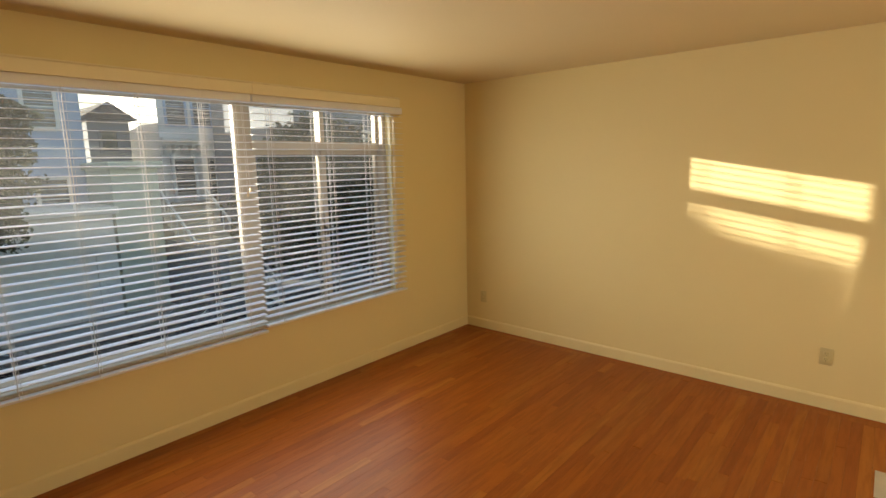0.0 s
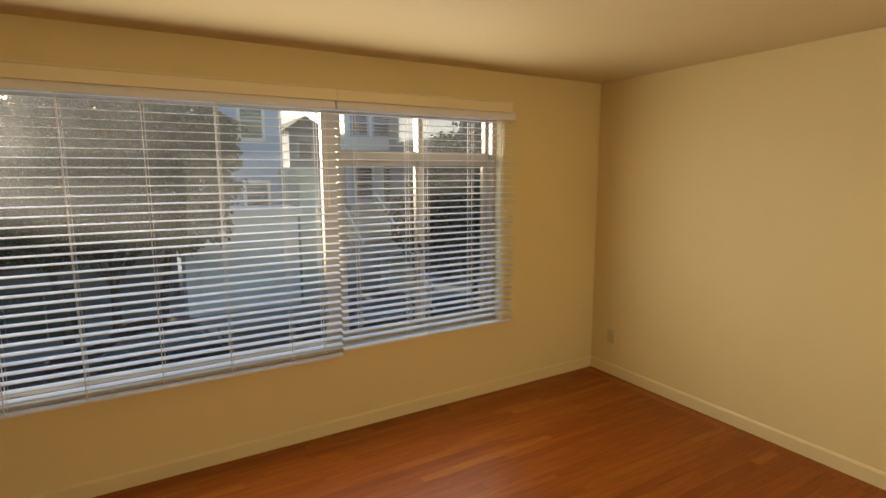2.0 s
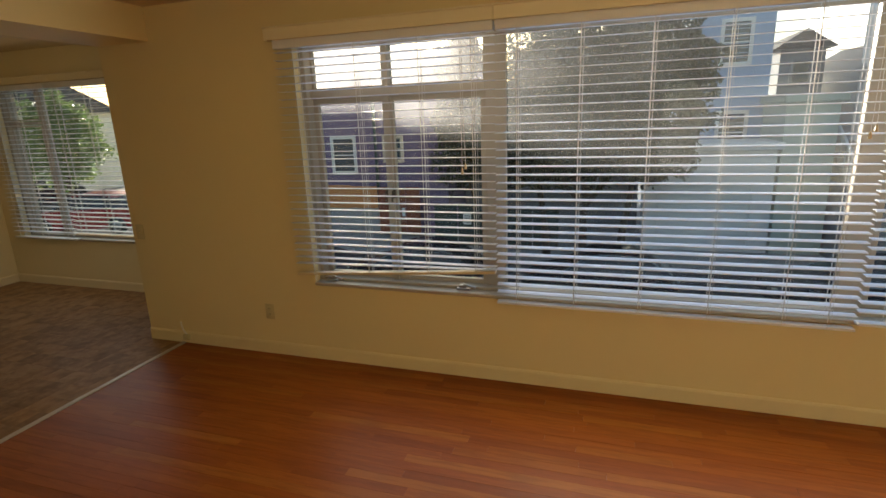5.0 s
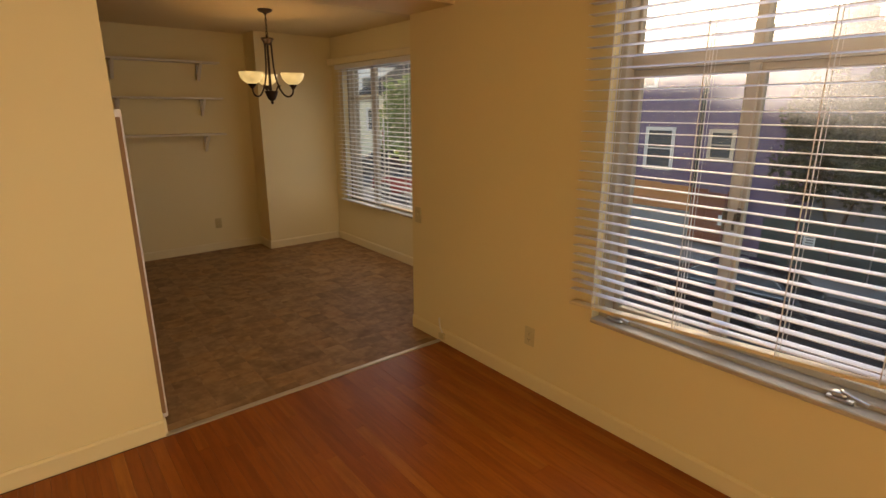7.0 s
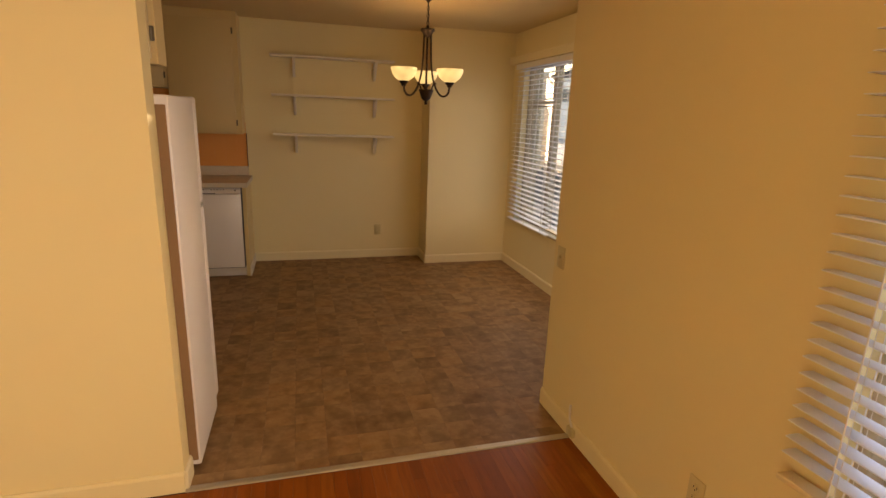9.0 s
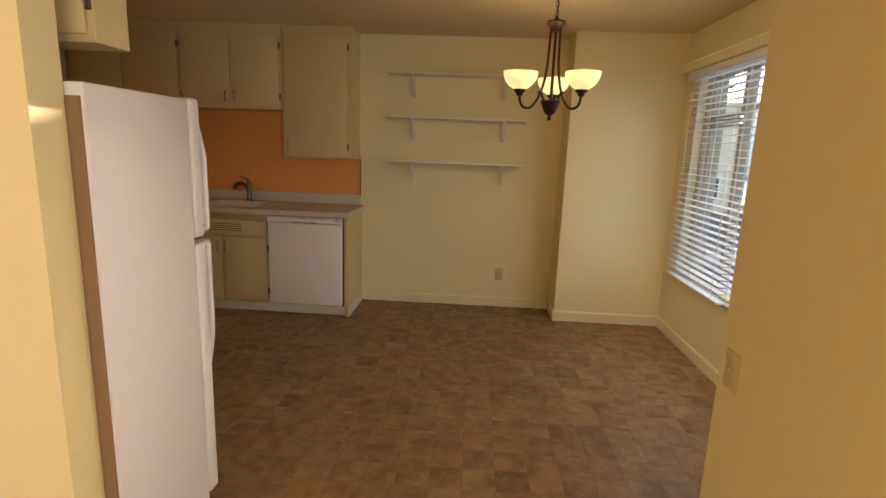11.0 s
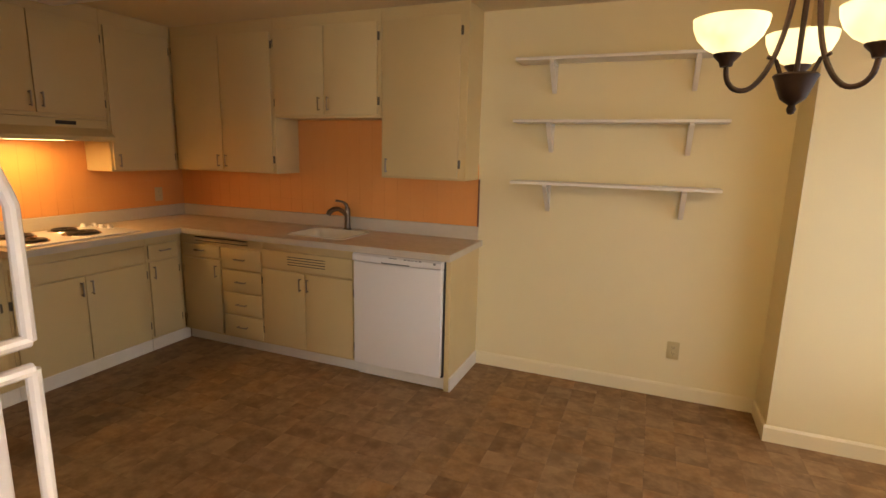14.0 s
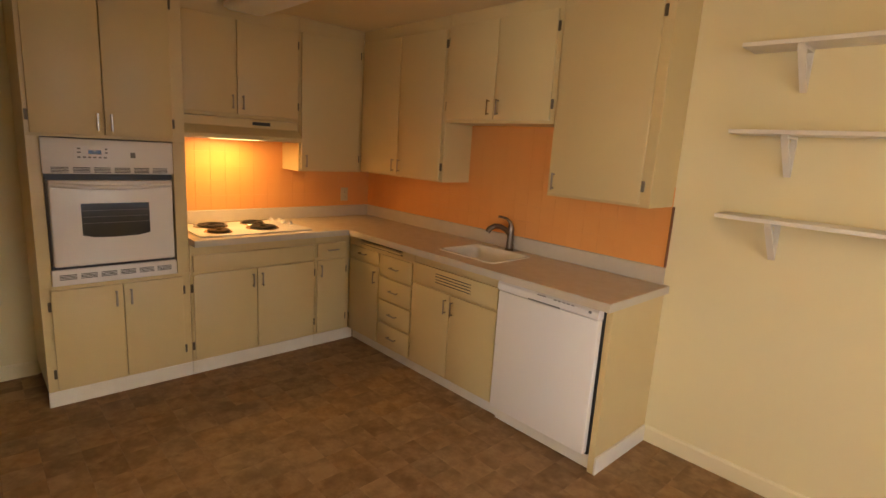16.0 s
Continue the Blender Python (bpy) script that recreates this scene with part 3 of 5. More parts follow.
blind(KW + 0.036, -4.245, -2.9, 2.115, 0.60, 0.60, [0.1, 0.5, 0.9, 1.25], "white slat blind over the kitchen window", 1, 1.0)


def valance(name, x, y0, y1, z0, z1, seams, label):
    bm = bmesh.new()
    ys = [y0, *seams, y1]
    for a, b in zip(ys, ys[1:]):
        prism(bm, [(x, z0), (x + 0.085, z0), (x + 0.085, z1 - 0.012), (x + 0.092, z1 - 0.006), (x + 0.092, z1), (x, z1)], a + 0.001, b - 0.001, "y")
    return made(name, bm, M_TRIM, kind="structure", label=label, category="valance")


valance("valance_living", WX, -1.0, 3.585, 2.1455, 2.222, [0.43, 2.26], "cream wooden valance over the blinds")
valance("valance_kitchen", KW, -5.30, -2.85, 2.12, 2.19, [-4.25], "cream wooden valance over the kitchen blind")


# ---- kitchen units ----
def pull(bm, x, z, upright=True, length=0.095, y=-0.019):
    """A flat bar pull on two posts, on a door face at local (x, z)."""
    h = length / 2
    if upright:
        box(bm, (x - 0.0055, y - 0.025, z - h), (x + 0.0055, y - 0.019, z + h), 0.002)
    else:
        box(bm, (x - h, y - 0.025, z - 0.0055), (x + h, y - 0.019, z + 0.0055), 0.002)
    for u in (-0.82 * h, 0.82 * h):
        p = (x, y, z + u) if upright else (x + u, y, z)
        rod(bm, p, (p[0], p[1] - 0.02, p[2]), 0.0045, n=8)


def fronts(root, doors):
    """Slab doors and drawers: (name, x0, x1, z0, z1, pull place or None, upright, hinge side)."""
    for nm, x0, x1, z0, z1, hp, up, hinge in doors:
        bm = bmesh.new()
        box(bm, (x0, -0.019, z0), (x1, -0.001, z1), 0.0045, 2)
        d = made(nm, bm, M_CAB, root, smooth=True)
        if hp is not None:
            bm = bmesh.new()
            pull(bm, hp[0], hp[1], up)
            made("handle", bm, M_CHROME, d, smooth=True, label="worn chrome bow handle")
        if hinge:
            hx = x0 - 0.006 if hinge == "l" else x1 + 0.006
            for hz in (z0 + 0.09, z1 - 0.09):
                bm = bmesh.new()
                box(bm, (hx - 0.009, -0.010, hz - 0.027), (hx + 0.009, -0.0005, hz + 0.027), 0.002)
                rod(bm, (hx, -0.011, hz - 0.022), (hx, -0.011, hz + 0.022), 0.004, n=8)
                made("hinge", bm, M_HINGE, d, label="dark bronze hinge")


def unit(name, m, label, body, doors, bevel=0.002, toe=None):
    root = base(name, m, label, "cabinet", "fitted kitchen cabinets")
    boxes("body", body, M_CAB, root, bevel)
    fronts(root, doors)
    if toe:
        boxes("toe_board", toe, M_TOE, root, 0.002, label="white painted toe board")
    return root


FE, FS = 1.330, -5.155                       # faces of the east and south base units
E_M = lambda y: pose(FE, y, 0, 0, 0, -90)   # local x runs south from y
S_M = lambda x: pose(x, FS, 0, 0, 0, 180)   # local x runs west from x
DE, DS = KE - FE, FS - KS
unit("oven_cabinet", E_M(-3.20), "tall cream painted cabinet housing the wall oven",
     [((0, 0, 0.09), (0.76, DE, 0.70)), ((0, 0, 0.70), (0.06, DE, 1.51)), ((0.69, 0, 0.70), (0.76, DE, 1.51)), ((0.06, 0.5, 0.70), (0.69, DE, 1.51)), ((0, 0, 1.51), (0.76, DE, CZ))],
     [("door", 0.045, 0.385, 0.105, 0.68, (0.35, 0.60), True, "l"), ("door", 0.39, 0.715, 0.105, 0.68, (0.425, 0.60), True, "r"),
      ("door", 0.02, 0.345, 1.525, 2.37, (0.315, 1.60), True, "l"), ("door", 0.35, 0.69, 1.525, 2.37, (0.38, 1.60), True, "r")],
     toe=[((0, -0.004, 0), (0.76, 0.02, 0.09))])
TOE_E, TOE_S = (-0.004, 0.02), (0.045, 0.06)   # depth of the toe boards
unit("cooktop_cabinet", E_M(-3.962), "cream painted base cabinet under the cooktop",
     [((0, 0, 0.09), (0.884, DE, 0.878))],
     [("door", 0.016, 0.432, 0.108, 0.68, (0.402, 0.60), True, "l"), ("door", 0.437, 0.872, 0.108, 0.68, (0.467, 0.60), True, "r"), ("panel", 0.016, 0.872, 0.697, 0.806, None, True, None)],
     toe=[((0, TOE_E[0], 0), (0.884, TOE_E[1], 0.09))])
unit("base_cabinet", E_M(-4.848), "narrow cream painted base cabinet with a drawer",
     [((0, 0, 0.09), (0.305, DE, 0.878))],
     [("door", 0.014, 0.262, 0.108, 0.68, (0.042, 0.60), True, "r"), ("drawer", 0.014, 0.262, 0.703, 0.808, (0.14, 0.757), False, None)],
     toe=[((0, TOE_E[0], 0), (0.345, TOE_E[1], 0.09))])
breadcab = unit("base_cabinet", S_M(FE - 0.002), "cream painted base cabinet with a drawer and breadboard",
     [((0, 0, 0.09), (0.418, DS, 0.878))],
     [("door", 0.038, 0.408, 0.108, 0.68, (0.375, 0.60), True, "l"), ("drawer", 0.038, 0.408, 0.70, 0.79, (0.22, 0.75), False, None), ("breadboard", 0.16, 0.665, 0.822, 0.842, None, False, None)],
     toe=[((0, TOE_S[0], 0), (0.418, TOE_S[1], 0.09))])
boxes("slot", [((0.155, -0.003, 0.8145), (0.67, -0.0005, 0.8205)), ((0.155, -0.003, 0.8435), (0.67, -0.0005, 0.8495))], M_DARK, breadcab, label="dark gaps round the breadboard")
unit("drawer_cabinet", S_M(0.908), "cream painted four-drawer base cabinet",
     [((0, 0, 0.09), (0.38, DS, 0.878))],
     [("drawer", 0.005, 0.373, a, b, (0.19, (a + b) / 2), False, None) for a, b in ((0.108, 0.272), (0.282, 0.448), (0.458, 0.622), (0.634, 0.79))],
     toe=[((0, TOE_S[0], 0), (0.38, TOE_S[1], 0.09))])
sinkbase = unit("sink_cabinet", S_M(0.526), "cream painted sink base cabinet with vent slots",
     [((0, 0, 0.09), (0.782, DS, 0.72)), ((0, 0, 0.72), (0.782, 0.06, 0.878))],
     [("door", 0.006, 0.374, 0.108, 0.665, (0.345, 0.585), True, "l"), ("door", 0.379, 0.768, 0.108, 0.665, (0.408, 0.585), True, "r"), ("panel", 0.006, 0.768, 0.682, 0.81, None, True, None)],
     toe=[((0, TOE_S[0], 0), (0.782, TOE_S[1], 0.09))])
boxes("vent_slot", [((0.235, -0.0205, 0.718 + i * 0.0185), (0.553, -0.0185, 0.723 + i * 0.0185)) for i in range(4)], M_DARK, sinkbase, label="dark cut vent slots")
unit("end_panel", S_M(-0.908), "cream painted end panel beside the dishwasher", [((0, 0.0, 0.0), (0.034, DS, 0.878))], [], toe=[((0.0345, 0.0, 0), (0.046, DS - 0.014, 0.095))])

# upper cabinets
UE, US = 1.60, -5.42
UE_M = lambda y: pose(UE, y, 0, 0, 0, -90)
US_M = lambda x: pose(x, US, 0, 0, 0, 180)
DU, DV = KE - UE, US - KS
unit("hood_cabinet", UE_M(-3.962), "cream painted wall cabinet over the cooker hood",
     [((0, 0, 1.69), (0.885, DU, CZ))],
     [("door", 0.03, 0.418, 1.715, 2.33, (0.385, 1.795), True, "l"), ("door", 0.423, 0.87, 1.715, 2.33, (0.457, 1.795), True, "r")])
unit("wall_cabinet", UE_M(-4.849), "narrow cream painted wall cabinet", [((0, 0, 1.33), (0.57, DU, CZ))],
     [("door", 0.015, 0.53, 1.345, 2.34, (0.05, 1.41), True, "r")])
unit("wall_cabinet", US_M(UE - 0.002), "cream painted double wall cabinet", [((0, 0, 1.335), (1.008, DV, CZ))],
     [("door", 0.02, 0.50, 1.35, 2.35, (0.465, 1.42), True, "l"), ("door", 0.505, 0.985, 1.35, 2.35, (0.54, 1.42), True, "r")])
unit("wall_cabinet", US_M(0.588), "short cream painted wall cabinet over the sink", [((0, 0, 1.745), (0.892, DV, CZ))],
     [("door", 0.012, 0.44, 1.765, 2.36, (0.405, 1.84), True, "l"), ("door", 0.445, 0.865, 1.765, 2.36, (0.48, 1.84), True, "r")])
unit("wall_cabinet", US_M(-0.306), "tall single-door cream painted wall cabinet", [((0, 0, 1.345), (0.612, DV, CZ))],
     [("door", 0.016, 0.562, 1.36, 2.36, (0.05, 1.43), True, "r")])
unit("fridge_cabinet", pose(-0.2, DY - 0.25, 0, 0, 0, 180), "cream painted cabinet above the refrigerator", [((0, 0, 1.73), (0.725, 0.139, CZ))],
     [("door", 0.02, 0.36, 1.75, 2.36, (0.325, 1.82), True, "l"), ("door", 0.365, 0.705, 1.75, 2.36, (0.40, 1.82), True, "r")])


# ---- worktop, sink and appliances ----
CE, CS = 1.225, -5.078                       # worktop edges
worktop = base("worktop", pose(0, 0, 0), "beige laminate worktop in an L shape with upstand", "countertop")
SX0, SX1, SY0, SY1 = -0.11, 0.35, -5.575, -5.215
bm = bmesh.new()
for lo, hi in [((CE, CS, 0), (KE, -3.963, 0)), ((SX1, KS, 0), (KE, CS, 0)), ((-0.96, KS, 0), (SX0, CS, 0)), ((SX0, KS, 0), (SX1, SY0, 0)), ((SX0, SY1, 0), (SX1, CS, 0))]:
    box(bm, (lo[0], lo[1], 0.88), (hi[0], hi[1], 0.92))
bmesh.ops.remove_doubles(bm, verts=bm.verts, dist=0.0005)
made("slab", bm, M_COUNTER, worktop)
boxes("edge_band", [((CE - 0.004, CS + 0.004, 0.878), (CE - 0.0005, -3.963, 0.9185)), ((-0.96, CS + 0.0005, 0.878), (CE - 0.004, CS + 0.004, 0.9185)), ((-0.964, KS, 0.878), (-0.9605, CS + 0.004, 0.9185))], M_SPLASH, worktop, label="paler laminate edge")
boxes("upstand", [((KE - 0.02, KS + 0.02, 0.9205), (KE, -3.963, 1.015)), ((-0.93, KS, 0.9205), (KE, KS + 0.02, 1.015))], M_SPLASH, worktop, 0.004, label="pale laminate upstand")


def basin():
    root = base("sink", pose(0, 0, 0), "cream enamel single-bowl sink set in the worktop", "sink")
    bm = bmesh.new()
    def loop(inset, z, r):
        out = []
        for cx, cy, a0 in ((SX1 - inset - r, SY1 - inset - r, 0), (SX0 + inset + r, SY1 - inset - r, 90), (SX0 + inset + r, SY0 + inset + r, 180), (SX1 - inset - r, SY0 + inset + r, 270)):
            for k in range(6):
                a = radians(a0 + 18 * k)
                out.append(bm.verts.new((cx + r * math.cos(a), cy + r * math.sin(a), z)))
        return out
    rings = [loop(-0.018, 0.9205, 0.05), loop(-0.014, 0.927, 0.05), loop(0.0, 0.926, 0.05), loop(0.012, 0.91, 0.05), loop(0.03, 0.755, 0.06), loop(0.06, 0.755, 0.06)]
    for s, e in zip(rings, rings[1:]):
        for j in range(len(s)):
            k = (j + 1) % len(s)
            bm.faces.new((s[j], s[k], e[k], e[j]))
    bm.faces.new(rings[-1])
    made("bowl", bm, M_SINK, root, smooth=True)
    bm = bmesh.new()
    lathe(bm, [(0, 0.7605), (0.03, 0.7605), (0.042, 0.759), (0.042, 0.756), (0, 0.756)], 20, (0.12, -5.4, 0))
    made("drain", bm, M_STEEL, root, smooth=True)


basin()


def faucet(x, y):
    root = base("faucet", pose(x, y, 0.92, 0, 0, 0), "dark brushed bronze single-lever pull-out faucet", "faucet")
    bm = bmesh.new()
    lathe(bm, [(0, 0), (0.031, 0), (0.031, 0.006), (0.024, 0.014), (0.022, 0.06), (0.023, 0.12), (0.022, 0.155), (0.017, 0.17), (0, 0.172)], 24)
    made("body", bm, M_BRONZE, root, smooth=True)
    bm = bmesh.new()
    tube(bm, [(0.0, 0.005, 0.105), (0.012, 0.035, 0.14), (0.028, 0.075, 0.163), (0.045, 0.115, 0.165), (0.06, 0.15, 0.145), (0.064, 0.162, 0.125)], [0.018, 0.017, 0.0165, 0.018, 0.0195, 0.018], 14)
    made("spout", bm, M_BRONZE, root, smooth=True)
    bm = bmesh.new()
    tube(bm, [(0, 0, 0.165), (0.004, 0.006, 0.19), (0.022, 0.02, 0.212), (0.05, 0.045, 0.222), (0.066, 0.06, 0.224)], [0.016, 0.013, 0.009, 0.0075, 0.007], 12)
    made("lever", bm, M_BRONZE, root, smooth=True)


faucet(0.115, -5.64)


def dishwasher(x0, x1):
    w = x0 - x1
    root = base("dishwasher", pose(x0, FS + 0.012, 0, 0, 0, 180), "white built-in dishwasher with a top control strip", "dishwasher")
    bm = bmesh.new()
    box(bm, (0.004, 0.01, 0.09), (w - 0.004, DS - 0.03, 0.868), 0.003)
    made("tub", bm, M_DARK, root)
    bm = bmesh.new()
    box(bm, (0.006, -0.035, 0.105), (w - 0.008, 0.008, 0.812), 0.008, 2)
    made("door", bm, M_ENAMEL, root, smooth=True)
    bm = bmesh.new()
    prism(bm, [(-0.036, 0.814), (-0.046, 0.823), (-0.046, 0.855), (-0.034, 0.868), (0.008, 0.868), (0.008, 0.814)], 0.006, w - 0.008, "x")
    made("control_panel", bm, M_ENAMEL, root)
    boxes("grip", [((w / 2 - 0.10, -0.0475, 0.817), (w / 2 + 0.10, -0.0455, 0.825)), ((w / 2 - 0.045, -0.0475, 0.855), (w / 2 + 0.01, -0.0455, 0.860))], M_GREY, root, label="grey pocket grip and name bar")
    for i in range(5):
        boxes("button", [((w / 2 + 0.06 + i * 0.026, -0.0478, 0.853), (w / 2 + 0.076 + i * 0.026, -0.0458, 0.859))], M_GREY, root)
    boxes("dial", [((w - 0.06, -0.0478, 0.843), (w - 0.045, -0.0458, 0.855))], M_GREY, root)
    boxes("kick_plate", [((0.004, 0.03, 0.005), (w - 0.002, 0.05, 0.098))], M_TOE, root, 0.003)


dishwasher(-0.262, -0.906)


def wall_oven():
    root = base("wall_oven", pose(FE, -3.262, 0, 0, 0, -90), "white built-in wall oven with a dark window and vents", "oven")
    W, z0, z1 = 0.615, 0.705, 1.505
    boxes("body", [((0.004, 0.001, z0 + 0.005), (W - 0.004, 0.49, z1 - 0.005))], M_GREY, root)
    bm = bmesh.new()
    box(bm, (-0.006, -0.022, 1.318), (W + 0.006, 0.0, z1), 0.005, 2)
    made("control_panel", bm, M_ENAMEL, root, smooth=True)
    bm = bmesh.new()
    box(bm, (0.01, -0.05, 0.815), (W - 0.01, -0.003, 1.285), 0.01, 3)
    d = made("door", bm, M_ENAMEL, root, smooth=True)
    bm = bmesh.new()
    prism(bm, [(0.145, 1.16), (0.475, 1.16), (0.475, 0.985), (0.42, 0.972), (0.31, 0.968), (0.20, 0.972), (0.145, 0.985)], -0.0525, -0.0495, "y")
    made("window", bm, M_OVENGLASS, d, label="smoked glass oven window")
    boxes("rack", [((0.15, -0.0535, 1.05 + i * 0.035), (0.47, -0.0526, 1.0525 + i * 0.035)) for i in range(3)], M_GREY, d)
    bm = bmesh.new()
    tube(bm, [(0.02 + 0.575 * i / 14, -0.05 - 0.03 * math.sin(math.pi * i / 14) ** 0.5, 1.262 - 0.012 * math.sin(math.pi * i / 14)) for i in range(15)], 0.013, 10)
    made("handle", bm, M_ENAMEL, d, smooth=True, label="curved white bar handle")
    for lo, hi in (((0.0, -0.012, 1.287), (W, -0.002, 1.316)), ((0.0, -0.012, 0.795), (W, -0.002, 0.813))):
        boxes("door_gap", [(lo, hi)], M_DARK, root, label="dark gap round the oven door")
    bm = bmesh.new()
    box(bm, (-0.006, -0.022, z0), (W + 0.006, 0.0, 0.795), 0.005, 2)
    made("lower_trim", bm, M_ENAMEL, root, smooth=True)
    vents = []
    for zc in (1.34, 0.752):
        for g in range(6):
            for k in range(4):
                x = 0.03 + g * 0.096
                vents.append(((x, -0.0235, zc - 0.014 + k * 0.008), (x + 0.078, -0.0215, zc - 0.010 + k * 0.008)))
    boxes("vent", vents, M_DARK, root, kind="stuff")
    boxes("clock_display", [((0.20, -0.0245, 1.425), (0.26, -0.0225, 1.447))], M_DISPLAY, root, label="dark clock display")
    bm = bmesh.new()
    box(bm, (0.135, -0.0232, 1.395), (0.30, -0.0215, 1.47), 0.001)
    made("keypad", bm, M_FRIDGE, root)
    boxes("key", [((0.15 + i * 0.024, -0.0245, 1.404), (0.164 + i * 0.024, -0.023, 1.412)) for i in range(6)] + [((0.15, -0.0245, 1.43 + i * 0.02), (0.166, -0.023, 1.438 + i * 0.02)) for i in range(2)] + [((0.278, -0.0245, 1.43 + i * 0.02), (0.29, -0.023, 1.438 + i * 0.02)) for i in range(2)], M_GREY, root)
    boxes("badge", [((0.40, -0.0245, 1.41), (0.425, -0.0225, 1.44))], M_GREY, root)


wall_oven()


def cooktop():
    root = base("cooktop", pose(0, 0, 0.921), "white enamel cooktop with four black coil burners", "cooktop")
    bm = bmesh.new()
    box(bm, (1.285, -4.80, 0), (1.77, -4.02, 0.012), 0.006, 2)
    made("plate", bm, M_ENAMEL, root, smooth=True)
    for x, y, r in ((1.415, -4.175, 0.075), (1.645, -4.205, 0.098), (1.46, -4.50, 0.098), (1.675, -4.515, 0.075)):
        bm = bmesh.new()
        lathe(bm, [(0.0, 0.0125), (r * 0.9, 0.0125), (r + 0.012, 0.0165), (r + 0.015, 0.0135), (r + 0.015, 0.0125)], 32, (x, y, 0))
        made("drip_bowl", bm, M_BRIGHT, root, smooth=True, label="chrome drip bowl")
        bm = bmesh.new()
        turns = 4
        pts = [(x + (0.018 + (r - 0.018) * i / (turns * 20)) * math.cos(i * math.pi / 10), y + (0.018 + (r - 0.018) * i / (turns * 20)) * math.sin(i * math.pi / 10), 0.022) for i in range(turns * 20 + 1)]
        tube(bm, pts, 0.0065, 6)
        made("coil", bm, M_COIL, root, smooth=True, label="black coil burner")
    for i, (x, y) in enumerate(((1.735, -4.69), (1.70, -4.745), (1.60, -4.73), (1.53, -4.745))):
        bm = bmesh.new()
        lathe(bm, [(0, 0.012), (0.021, 0.012), (0.021, 0.018), (0.017, 0.022), (0.015, 0.036), (0, 0.038)], 20, (x, y, 0))
        made("knob", bm, M_ENAMEL, root, smooth=True)


cooktop()


def hood():
    root = base("range_hood", pose(UE, -3.985, 0, 0, 0, -90), "cream under-cabinet range hood with its lamp on", "range hood")
    W = 0.845
    bm = bmesh.new()
    prism(bm, [(-0.02, 1.688), (-0.02, 1.63), (-0.10, 1.575), (-0.10, 1.545), (0.27, 1.545), (0.27, 1.688)], 0.0, W, "x")
    bmesh.ops.bevel(bm, geom=bm.edges[:], offset=0.003, segments=1, affect="EDGES")
    made("canopy", bm, M_CAB, root)
    boxes("switch", [((0.50, -0.024, 1.648), (0.63, -0.0195, 1.672))], M_DARK, root, 0.001, label="black rocker switch plate")
    boxes("lamp_lens", [((0.2, 0.0, 1.542), (0.56, 0.10, 1.546))], M_HOODLAMP, root, 0.002, label="glowing warm lamp lens")
    for a, b in ((0.03, 0.18), (0.58, 0.80)):
        boxes("filter", [((a, -0.07, 1.5425), (b, 0.24, 1.5455))], M_STEEL, root)


hood()
lamp = bpy.data.lights.new("hood_lamp", "AREA")
lamp.shape, lamp.size, lamp.size_y, lamp.energy, lamp.color = "RECTANGLE", 0.1, 0.36, 0.45, (1.0, 0.62, 0.2)
lo = new("hood_lamp", lamp)
lo.matrix_world = pose(UE + 0.05, -4.365, 1.538)


def fridge():
    x0, x1, yb, yf = -0.972, -0.215, -2.222, -2.705
    root = base("refrigerator", pose(0, 0, 0), "white pebbled top-freezer refrigerator with curved handles", "refrigerator")
    bm = bmesh.new()
    box(bm, (x0, yf, 0.03), (x1, yb, 1.616), 0.008, 2)
    made("body", bm, M_FRIDGE, root, smooth=True)
    boxes("gasket", [((x0 + 0.012, yf - 0.012, 0.08), (x1 - 0.012, yf, 1.61))], M_CREAMP, root, label="yellowed door gasket")
    for nm, a, b in (("freezer_door", 1.125, 1.622), ("fridge_door", 0.08, 1.105)):
        bm = bmesh.new()
        box(bm, (x0, yf - 0.075, a), (x1, yf - 0.012, b), 0.012, 3)
        d = made(nm, bm, M_FRIDGE, root, smooth=True)
        bm = bmesh.new()
        top, bot = (1.56, 1.145) if a > 1 else (1.085, 0.56)
        pts = []
        for i in range(15):
            u = i / 14
            z = top + (bot - top) * u
            if a > 1:
                k = min(1.0, u / 0.35) ** 0.6
            else:
                k = min(1.0, (1 - u) / 0.3) ** 0.6
            pts.append((x0 + 0.035, yf - 0.072 - 0.074 * k, z))
        tube(bm, pts, 0.014, 10)
        end = pts[-1] if a > 1 else pts[0]
        tube(bm, [end, (end[0], yf - 0.07, end[2])], 0.014, 10)
        made("handle", bm, M_ENAMEL, d, smooth=True, label="curved white plastic handle")
    bm = bmesh.new()
    box(bm, (x0 - 0.001, yf - 0.06, 1.1065), (x0 + 0.05, yf + 0.01, 1.1235), 0.003)
    made("middle_hinge", bm, M_STEEL, root)
    boxes("base_grille", [((x0 + 0.01, yf - 0.01, 0.0), (x1 - 0.01, yf + 0.03, 0.075))], M_DARK, root)
    boxes("back_panel", [((x0 + 0.01, yb, 0.06), (x1 - 0.01, yb + 0.008, 1.58))], M_BACK, root, label="brown fibreboard back panel")


fridge()


